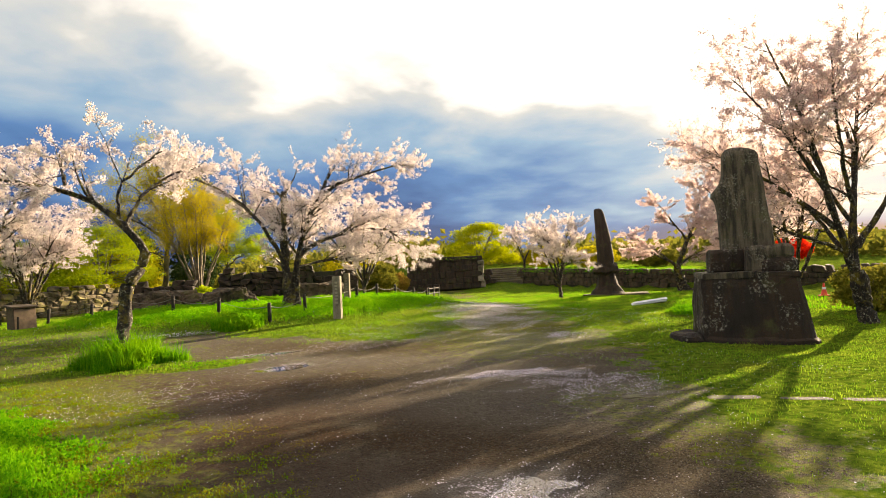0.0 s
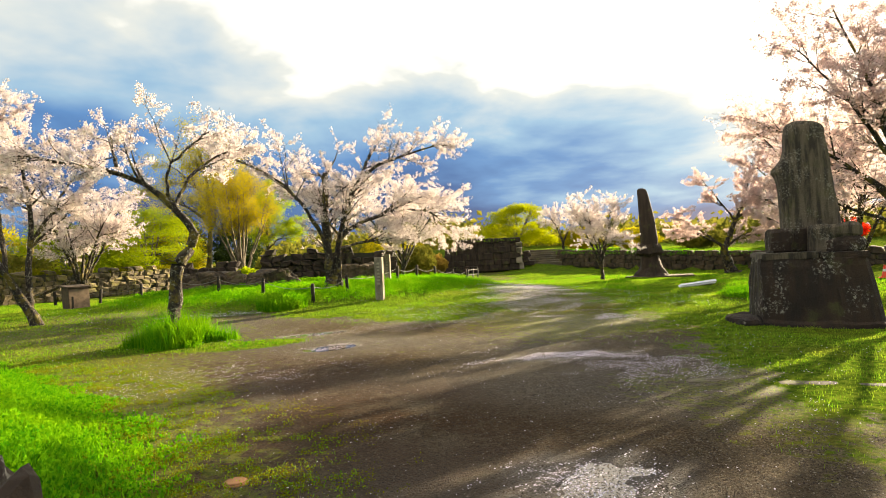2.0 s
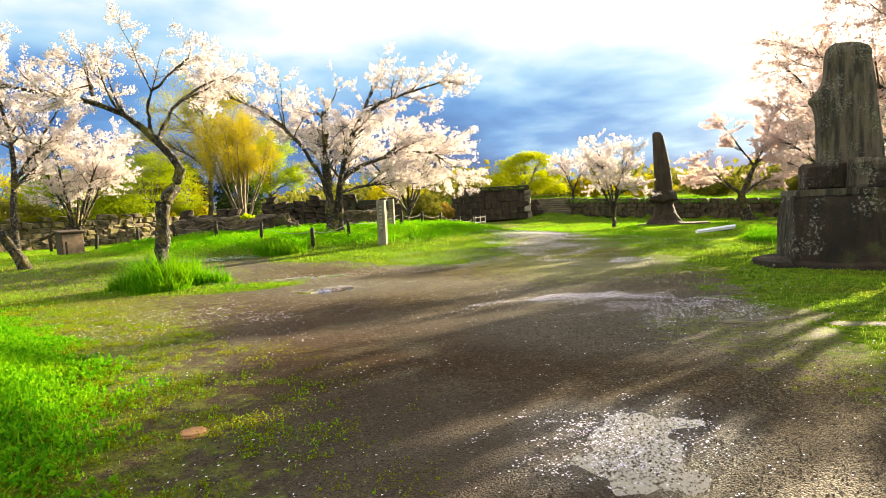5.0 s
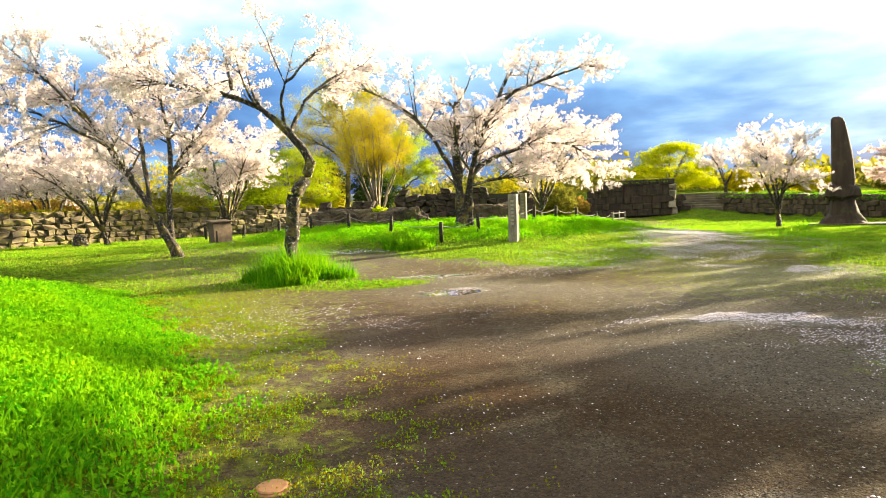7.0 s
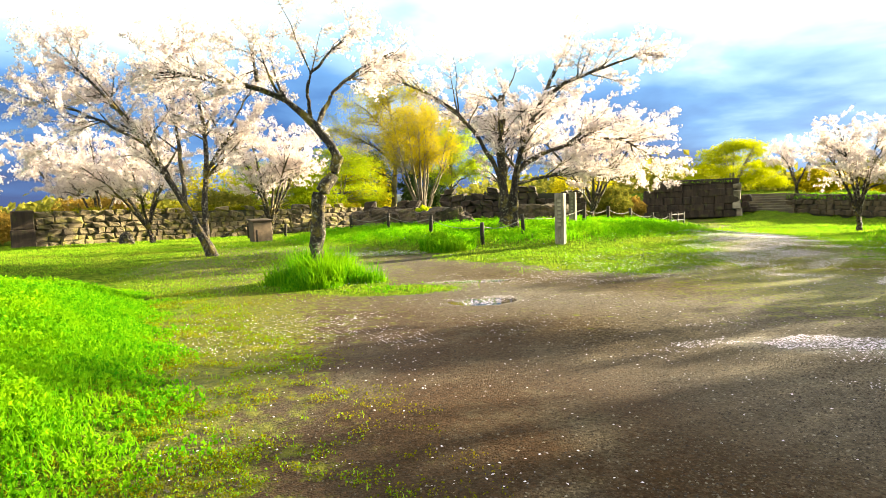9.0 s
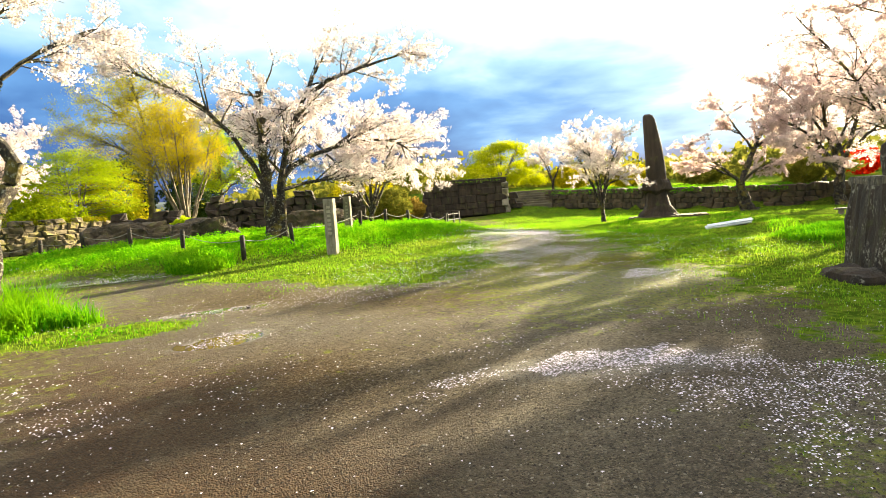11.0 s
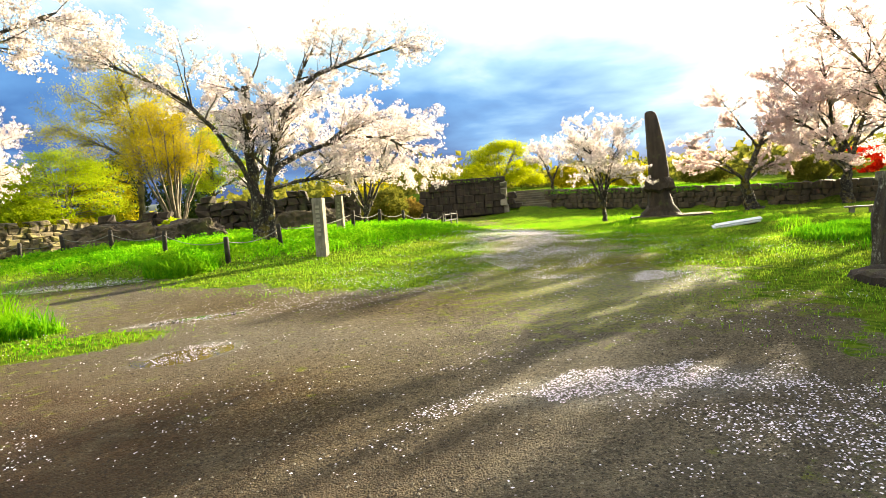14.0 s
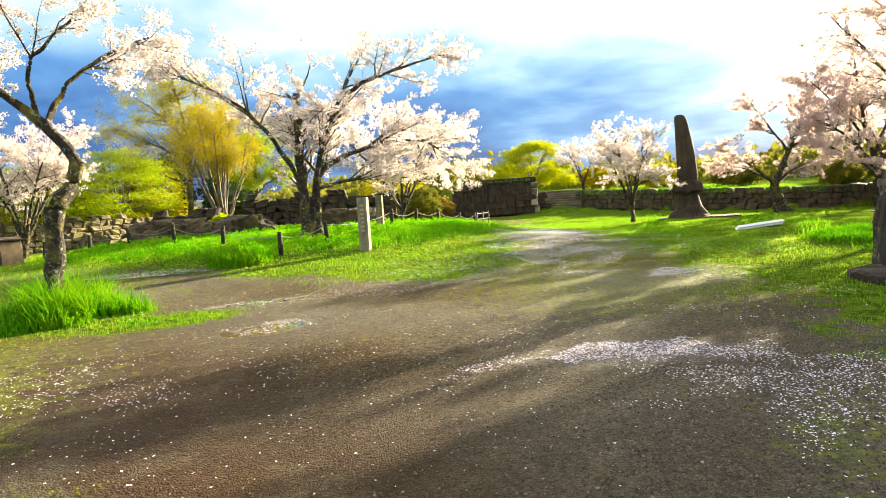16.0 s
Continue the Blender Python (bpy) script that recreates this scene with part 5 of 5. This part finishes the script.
shrub("azalea_bush", 43.3, 35.5, 1.4, 1.8, 71, 3000, MAT_AZALEA, "azalea bush covered in vivid red flowers", 0.06)
shrub("clipped_bush", 31.3, 30.0, 1.0, 1.3, 72, 2600, MAT_LEAF_OLIVE, "round clipped olive-green bush on the terrace")
shrub("clipped_bush", 18.6, 12.2, 1.2, 1.3, 73, 3000, MAT_LEAF_OLIVE, "rounded dark green bush behind the tall tree")
for i, (x, y, a, h, mat, words) in enumerate((
    (25.5, 45.5, 1.8, 1.8, MAT_LEAF_GOLD, "low golden-leaved shrub on the terrace"),
    (28.5, 42.0, 1.8, 1.6, MAT_LEAF_GOLD, "low golden-leaved shrub on the terrace"),
    (31.5, 38.0, 1.6, 1.3, MAT_LEAF_OLIVE, "low olive shrub on the terrace"),
    (36.0, 33.0, 2.0, 1.5, MAT_LEAF_OLIVE, "low olive shrub on the terrace"),
    (8.8, 38.0, 1.5, 1.9, MAT_LEAF_OLIVE, "leafy green shrub beside the bastion"),
    (10.6, 40.5, 1.3, 1.3, MAT_LEAF_BROWN, "brownish shrub beside the bastion"),
    (-1.6, 33.5, 1.0, 1.1, MAT_LEAF_LIME, "lime-green shrub behind the boulders"),
    (-9.0, 39.5, 1.6, 2.6, MAT_LEAF_LIME, "lime-green shrub behind the mossy wall"),
    (-13.5, 36.5, 1.8, 2.4, MAT_LEAF_OLIVE, "olive shrub behind the mossy wall"),
    (-18.5, 32.5, 2.0, 2.2, MAT_LEAF_BROWN, "brown shrub behind the mossy wall"),
    (-6.8, 43.5, 2.4, 4.2, MAT_LEAF_GOLD, "tall golden-green shrub behind the mossy wall"),
    (-12.4, 45.0, 2.8, 4.6, MAT_LEAF_OLIVE, "tall olive shrub behind the mossy wall"),
    (-17.2, 43.5, 2.6, 4.2, MAT_LEAF_GOLD, "tall golden-green shrub behind the mossy wall"),
    (-22.0, 29.0, 2.0, 1.6, MAT_LEAF_BROWN, "brown brushwood beyond the wall's end"),
    (8.6, 46.0, 2.4, 3.0, MAT_LEAF_GOLD, "tall golden-green shrub behind the ruined platform"),
)):
    shrub("shrub", x, y, a, h, 90 + i, 2600, mat, words, 0.07, "shrubs round the walls")

shrub("conifer_bush", -8.0, 54.5, 2.4, 5.5, 120, 3200, MAT_LEAF_DARK, "dark green conifer thicket beyond the wall", 0.1, "dark conifers")
shrub("conifer_bush", -3.5, 56.0, 2.0, 5.0, 121, 3000, MAT_LEAF_DARK, "dark green conifer thicket beyond the wall", 0.1, "dark conifers")
log = thing("leaning_log", on_ground(-11.4, 31.0, 14), "dark weathered log leaning against the wall", "log")
bm = stack_bm([(0, 0.1, 0.1, 0, 0), (0.8, 0.09, 0.09, 0, 0), (1.6, 0.08, 0.08, 0.05, 0), (2.3, 0.06, 0.06, 0.06, 0)], 12, 2)
rough_up(bm, 0.03, 3.0)
bm.transform(Matrix.Rotation(radians(62), 4, "Y"))
part("trunk", bm, MAT_BARK, log)
stump = thing("tree_stump", on_ground(-13.6, 26.8), "low rotten tree stump in the grass", "stump")
part("stump_body", rough_up(stack_bm([(-0.1, 0.34, 0.3, 0, 0), (0.15, 0.26, 0.24, 0, 0), (0.42, 0.23, 0.2, 0, 0), (0.5, 0.12, 0.1, 0, 0)], 18, 2), 0.06, 4.0), MAT_BARK, stump)

# ---- distance: dark woods and hills ----
rng = np.random.default_rng(7)
n = 9000
an = rng.uniform(-1.3, 1.5, n)
d = rng.uniform(62, 95, n)
px, py = np.sin(an) * d, np.cos(an) * d
hh = 1.9 + 0.8 * np.sin(an * 9) + 0.6 * np.sin(an * 23 + 1)
pz = height(px, py) + rng.uniform(0, 1, n) ** 0.8 * hh
v, f = scatter_leaves(rng, np.stack([px, py, pz], -1), 0.6, 0.42, 4)
tagged(new("far_woods", mesh_from("far_woods", v, f, MAT_LEAF_OLIVE)), "band of dark woodland beyond the castle ruins", "woods", kind="stuff")
an = np.linspace(-2.6, 2.8, 160)
rows = []
for k, (dist, top) in enumerate(((330, 0.0), (360, 0.6), (420, 1.0))):
    hgt = (13 + 5 * np.sin(an * 4 + 1) + 3 * np.sin(an * 11) + 1.5 * np.sin(an * 29)) * top - 25 * (k == 0)
    rows.append(np.stack([np.sin(an) * dist, np.cos(an) * dist, hgt], -1))
v = np.concatenate(rows)
i = np.arange(159)
f = np.concatenate([np.stack([i + k * 160, i + 1 + k * 160, i + 1 + (k + 1) * 160, i + (k + 1) * 160], -1) for k in (0, 1)])
tagged(new("backdrop_hills", mesh_from("backdrop_hills", v, f, MAT_HILL, True)), "low dark blue wooded hills on the horizon", "hills", kind="structure")


# ---- grass, petals and gravel ----
def blades(name, x, y, tall, wide, mat, label, rng, category="grass"):
    n = len(x)
    z = height(x, y)
    a = rng.uniform(0, 2 * np.pi, n)
    lean = rng.uniform(0.15, 1.1, n) * tall
    c, s = np.cos(a), np.sin(a)
    bx_, by_ = -s * wide, c * wide
    p0 = np.stack([x - bx_, y - by_, z - 0.02], -1)
    p1 = np.stack([x + bx_, y + by_, z - 0.02], -1)
    mx, my = x + c * lean * 0.35, y + s * lean * 0.35
    p2 = np.stack([mx + bx_ * 0.8, my + by_ * 0.8, z + tall * 0.6], -1)
    p3 = np.stack([mx - bx_ * 0.8, my - by_ * 0.8, z + tall * 0.6], -1)
    p4 = np.stack([x + c * lean + bx_ * 0.1, y + s * lean + by_ * 0.1, z + tall], -1)
    p5 = np.stack([x + c * lean - bx_ * 0.1, y + s * lean - by_ * 0.1, z + tall], -1)
    v = np.stack([p0, p1, p2, p3, p4, p5], 1).reshape(-1, 3)
    k = np.arange(n)[:, None] * 6
    f = np.concatenate([k + (0, 1, 2, 3), k + (3, 2, 4, 5)])
    ob = new(name, mesh_from(name, v, f, mat))
    return tagged(ob, label, category, kind="stuff")


rng = np.random.default_rng(17)


def wall_growth(name, a, b, za, zb, half, count, tall, mat, words):
    """Grass, moss and weeds rooted along a wall's top."""
    t = rng.uniform(0, 1, count)
    length = math.hypot(b[0] - a[0], b[1] - a[1])
    keep = wobble(t * length, t * length * 0.3, 2.2, half * 7) + 0.6 * wobble(t * length, t, 6.0, 1.0) > rng.uniform(-1.0, 0.8, count)
    t = t[keep]
    off = rng.normal(0, half, len(t))
    p = np.stack([a[0] + (b[0] - a[0]) * t - (b[1] - a[1]) / length * off, a[1] + (b[1] - a[1]) * t + (b[0] - a[0]) / length * off, za + (zb - za) * t + rng.uniform(-0.12, 1.0, len(t)) ** 3 * tall - 0.3 * np.abs(off)], -1)
    v, f = scatter_leaves(rng, p, 0.025, 0.028, 3)
    tagged(new(name, mesh_from(name, v, f, mat)), words, "moss", kind="stuff")


wall_growth("wall_moss", WALL_W[0], WALL_W[1], 1.86, 1.84, 0.17, 6000, 0.2, MAT_MOSS, "yellow-green moss and weeds along the old wall's top")
wall_growth("wall_grass", WALL_E[0][:2], WALL_E[1][:2], WALL_E[0][2] - 0.02, WALL_E[1][2] - 0.02, 0.25, 9000, 0.25, MAT_GRASS, "grass overhanging the terrace wall's top")
wall_growth("bastion_grass", AP, BR, 2.86, 2.86, 0.25, 1200, 0.1, MAT_TURF, "grass and weeds on the bastion's top")


def spread(n, x0, x1, y0, y1, mask, low=0.5):
    x, y = rng.uniform(x0, x1, n), rng.uniform(y0, y1, n)
    keep = mask(x, y) > rng.uniform(low, 1.0, n)
    return x[keep], y[keep]


x, y = spread(110000, -8.5, -0.6, 3.0, 14.5, lambda a, b: smoothstep(bank_edge(a, b) + 0.3 * wobble(a, b, 3), -0.45, 0.7), 0.1)
wx, wy = x[::2], y[::2]
tallw = rng.uniform(0.02, 0.24, len(wx)) * (0.2 + 0.8 * smoothstep(bank_edge(wx, wy), 0.0, 1.2)) * (1 + 0.35 * wobble(wx, wy, 1.7))
v, f = scatter_leaves(rng, np.stack([wx, wy, height(wx, wy) + tallw], -1), 0.014, 0.02, 3)
tagged(new("bank_weeds", mesh_from("bank_weeds", v, f, MAT_BANK_SHADED)), "small leafy weeds growing through the bank grass", "weeds", kind="stuff")
near = np.clip(1.3 - 0.04 * y, 0.6, 1.2)
blades("bank_grass", x, y, rng.uniform(0.08, 0.26, len(x)) * (0.25 + 0.75 * smoothstep(bank_edge(x, y), -0.1, 1.1)) * (1 + 0.3 * wobble(x, y, 1.7)), 0.006 * near, MAT_BANK_SHADED, "lush bright green grass on the bank", rng)


def mound(a, b):
    cx, cy, rx, ry = ENCLOSURE
    return (1 - smoothstep(np.hypot((a - cx) / rx, (b - cy) / ry), 0.8, 1.12)) * turf_mask(a, b)


x, y = spread(190000, -7, 11, 18.5, 34, mound, 0.1)
patch = np.clip(0.75 + 0.45 * wobble(x, y, 1.5) + 0.35 * wobble(x + 0.5 * y, y, 4.1, 2.0), 0.15, 1.6)
v, f = scatter_leaves(rng, np.stack([x, y, height(x, y) + rng.uniform(0.01, 0.2, len(x)) * patch], -1)[::2], 0.03, 0.026, 2)
tagged(new("mound_weeds", mesh_from("mound_weeds", v, f, MAT_GRASS)), "leafy green weeds among the mound grass", "weeds", kind="stuff")
x, y, patch = x[::2], y[::2], patch[::2]
blades("mound_grass", x, y, rng.uniform(0.04, 0.22, len(x)) * patch, 0.008, MAT_GRASS, "long bright green grass on the roped mound", rng)
x, y = spread(26000, -4.2, 0.6, 12.8, 16.2, lambda a, b: smoothstep(blob(a, b, -2.3, 14.6, 1.25, 0.95) + 0.25 * wobble(a, b, 3.3), -0.05, 0.3) + 0.35 * smoothstep(blob(a, b, -0.7, 13.6, 1.4, 0.6), -0.1, 0.4), 0.3)
v, f = scatter_leaves(rng, np.stack([x, y, height(x, y) + rng.uniform(0.02, 0.6, len(x)) * np.clip(blob(x, y, -2.3, 14.6, 1.4, 1.05) * (1 + 0.5 * wobble(x, y, 4.0)), 0.06, 0.8)], -1)[::2], 0.04, 0.026, 2)
tagged(new("tuft_weeds", mesh_from("tuft_weeds", v, f, MAT_BANK_SHADED)), "leafy weeds in the tuft round a tree foot", "weeds", kind="stuff")
blades("tuft_grass", x, y, rng.uniform(0.15, 0.95, len(x)) * (0.08 + 1.1 * np.clip(blob(x, y, -2.3, 14.6, 1.4, 1.05) * (1 + 0.6 * wobble(x, y, 4.0)) + 0.3 * wobble(x, y, 8.3, 1.0), 0, 0.75)), 0.008, MAT_BANK_SHADED, "thick tuft of grass round a tree foot", rng)
x, y = spread(330000, -8, 22, 3.0, 32, lambda a, b: turf_mask(a, b) * (bank_edge(a, b) < 0), 0.05)
x2, y2 = spread(70000, 8, 32, 24, 46, lambda a, b: turf_mask(a, b), 0.2)
x3, y3 = spread(60000, -20, -8, 17, 32, lambda a, b: turf_mask(a, b), 0.2)
x, y = np.concatenate([x, x2, x3]), np.concatenate([y, y2, y3])
blades("short_turf", x, y, rng.uniform(0.015, 0.05, len(x)) * np.clip(0.6 + 0.03 * y, 0.7, 1.4) * (1 + 0.5 * wobble(x, y, 2.3)), 0.0042 * np.clip(0.5 + 0.05 * y, 0.6, 2.2), MAT_TURF, "short trodden turf with petals", rng)
x, y = spread(30000, 12, 22, 13, 33, lambda a, b: 0.5 + 0.5 * wobble(a, b, 0.9) - 0.1, 0.7)
blades("long_tufts", x, y, rng.uniform(0.08, 0.22, len(x)), 0.012, MAT_GRASS, "clumps of longer grass on the lawn", rng)
def sprouting(a, b):
    patch = smoothstep(0.7 * wobble(a, b, 3.1) + 0.6 * wobble(a + 0.4 * b, b - 0.3 * a, 7.7, 1.0) + 0.5 * wobble(a - 0.6 * b, b + 0.5 * a, 17.0, 3.0), -0.6, 1.0)
    return patch * smoothstep(bank_edge(a, b), -2.4, 0.1) * (1 - 0.6 * smoothstep(b, 10, 15))


x, y = spread(300000, -5.0, 1.4, 3.0, 15.0, sprouting, 0.1)
v, f = scatter_leaves(rng, np.stack([x, y, height(x, y) + rng.uniform(0.003, 0.02, len(x))], -1), 0.012, 0.008, 2)
tagged(new("sprout_leaves", mesh_from("sprout_leaves", v, f, MAT_MOSS)), "low leafy sprouts spreading over bare earth", "weeds", kind="stuff")
near_bank = bank_edge(x, y) > -1.3
x, y = x[near_bank][::3], y[near_bank][::3]
v, f = scatter_leaves(rng, np.stack([x, y, height(x, y) + rng.uniform(0.005, 0.028, len(x))], -1), 0.013, 0.0085, 2)
tagged(new("clover_leaves", mesh_from("clover_leaves", v, f, MAT_TURF)), "small green clover leaves along the bank's edge", "weeds", kind="stuff")
x, y = x[::3], y[::3]
blades("sprouts", x, y, rng.uniform(0.012, 0.04, len(x)), 0.004, MAT_TURF, "small grass sprouts in the moss", rng)
x, y = spread(30000, 12.2, 16.5, 13.0, 16.0, lambda a, b: smoothstep(blob(a, b, 14.3, 14.5, 1.9, 1.2) + 0.2 * wobble(a, b, 3), 0, 0.5), 0.1)
# The hump's shade comes from the darkened bank colour.
blades("hump_grass", x, y, rng.uniform(0.04, 0.22, len(x)) * (1 + 0.4 * wobble(x, y, 3.0)) * np.clip(0.25 + 1.6 * blob(x, y, 14.3, 14.5, 1.9, 1.2), 0.2, 1.0), 0.006, MAT_BANK_SHADED, "long grass on a small hump in the lawn", rng)
x, y = spread(11000, -0.9, 1.1, 18.9, 20.7, lambda a, b: smoothstep(blob(a, b, 0.1, 19.8, 0.9, 0.75), 0, 0.4), 0.1)
v, f = scatter_leaves(rng, np.stack([x, y, height(x, y) + rng.uniform(0.02, 0.45, len(x)) * np.clip(blob(x, y, 0.1, 19.8, 0.9, 0.75) * 2, 0.1, 1)], -1), 0.03, 0.03, 2)
tagged(new("clump_leaves", mesh_from("clump_leaves", v, f, MAT_GRASS)), "broad-leaved weeds beside the fence", "weeds", kind="stuff")
blades("weed_clump", x, y, rng.uniform(0.1, 0.42, len(x)), 0.01, MAT_GRASS, "tall weeds round a fence post", rng)


def petal_density(a, b):
    d = (0.006 + 0.035 * smoothstep(wobble(a, b, 1.9) + 0.5 * wobble(a, b, 4.6, 2.0), 0.2, 1.1)) * (0.5 + 1.0 * smoothstep(b, 7, 13))
    for cx, cy, rx, ry, turn in PUDDLES:
        d = np.maximum(d, 0.85 * smoothstep(blob(a, b, cx, cy, rx * 1.7, ry * 1.8, turn) + 0.3 * wobble(a, b, 6) + 0.25 * wobble(a, b, 15, 1.0), 0.0, 0.75) * ((0.3 + 0.7 * smoothstep(wobble(a + 0.3 * b, b, 7.0, 4.0) + 0.6 * wobble(a, b, 19.0, 2.0), -0.5, 0.6)) * (0.5 + 0.5 * smoothstep(b - 0.35 * (a - cx), 3.5, 4.0)) if cx > 2 else 1.7))
    d = np.maximum(d, 0.9 * smoothstep(blob(a, b, 4.5, 8.9, 1.15, 0.42, -0.3) + 0.25 * wobble(a, b, 5) + 0.15 * wobble(a, b, 13, 1.0), 0.0, 0.4))
    d = np.maximum(d, 0.38 * smoothstep(blob(a, b, 5.1, 7.6, 1.25, 1.4, 0.4) + 0.4 * wobble(a, b, 4, 3) + 0.2 * wobble(a, b, 11, 2.0), 0.0, 0.8))
    d = np.maximum(d, 0.35 * smoothstep(blob(a, b, 3.0, 9.05, 0.55, 0.22, 0.25) + 0.4 * wobble(a, b, 9, 3), 0.0, 0.7))
    d = np.maximum(d, 0.9 * smoothstep(blob(a, b, 8.1, 13.1, 0.55, 0.9, -0.25) + 0.3 * wobble(a, b, 4), 0.0, 0.6))
    d = np.maximum(d, 0.28 * smoothstep(blob(a, b, 5.0, 16.6, 3.6, 2.4, 0.3) + 0.4 * wobble(a, b, 3.0), 0.0, 0.8))
    d = np.maximum(d, 0.42 * smoothstep(blob(a, b, 9.0, 20.5, 2.1, 7.8, -0.38) + 0.35 * wobble(a, b, 2.4), 0.0, 0.8))
    d = np.maximum(d, 0.3 * smoothstep(blob(a, b, 2.5, 14.8, 3.2, 1.1, 0) + 0.4 * wobble(a, b, 2.4), 0.0, 0.8))
    d = np.maximum(d, 0.1 * smoothstep(blob(a, b, -1.5, 10.5, 2.4, 2.2, 0) + 0.4 * wobble(a, b, 2.4), 0.0, 0.8))
    return d * (1 - 0.8 * smoothstep(bank_edge(a, b), -0.3, 0.3))


xs, ys = [], []
for n, (x0, x1, y0, y1) in ((330000, (-3, 9, 2.5, 11)), (300000, (-8, 13, 11, 27)), (260000, (6.5, 13, 13, 28))):
    x, y = rng.uniform(x0, x1, n), rng.uniform(y0, y1, n)
    keep = petal_density(x, y) > rng.uniform(0, 1, n)
    xs.append(x[keep])
    ys.append(y[keep])
x, y = np.concatenate(xs), np.concatenate(ys)
n = len(x)
s = rng.uniform(0.005, 0.0125, n) * np.clip(0.8 + y * 0.025, 0.85, 1.4)
a = rng.uniform(0, 6.28, n)
z = height(x, y) + 0.006 + 0.03 * turf_mask(x, y)
tl = rng.uniform(-0.3, 0.3, (n, 4)) * s[:, None]
ring = []
for k in range(4):
    q = a + k * math.pi / 2
    r = s * (1.0 if k % 2 else 0.72)
    ring.append(np.stack([x + np.cos(q) * r, y + np.sin(q) * r, z + tl[:, k] + 0.002], -1))
v = np.stack(ring, 1).reshape(-1, 3)
tagged(new("fallen_petals", mesh_from("fallen_petals", v, np.arange(n * 4).reshape(-1, 4), MAT_PETAL)), "fallen white-pink cherry petals strewn on the ground", "petals", kind="stuff")

n = 170000
x, y = rng.uniform(-2, 8, n), rng.uniform(2.6, 2.6 + 11.5 * rng.uniform(0, 1, n) ** 0.8, n)
keep = (turf_mask(x, y) < 0.3) & (rng.uniform(0, 1, n) > 0.75 * soil_mask(x, y))
x, y = x[keep], y[keep]
n = len(x)
s = ((0.003 + 0.009 * rng.uniform(0, 1, n) ** 3) * np.clip(0.7 + 0.05 * y, 0.9, 1.3))[:, None]
oc = np.array([(1, 0, 0), (0, 1, 0), (-1, 0, 0), (0, -1, 0), (0, 0, 0.7), (0, 0, -0.7)])
v = np.stack([x, y, height(x, y) + 0.002], -1)[:, None, :] + oc[None] * s[:, None, :] * rng.uniform(0.6, 1.3, (n, 6, 1))
fa = np.array([(0, 1, 4), (1, 2, 4), (2, 3, 4), (3, 0, 4)])
f = (np.arange(n)[:, None, None] * 6 + fa[None]).reshape(-1, 3)
tagged(new("gravel_chips", mesh_from("gravel_chips", v.reshape(-1, 3), f, MAT_CHIP)), "loose grey-brown gravel chips on the yard", "gravel", kind="stuff")
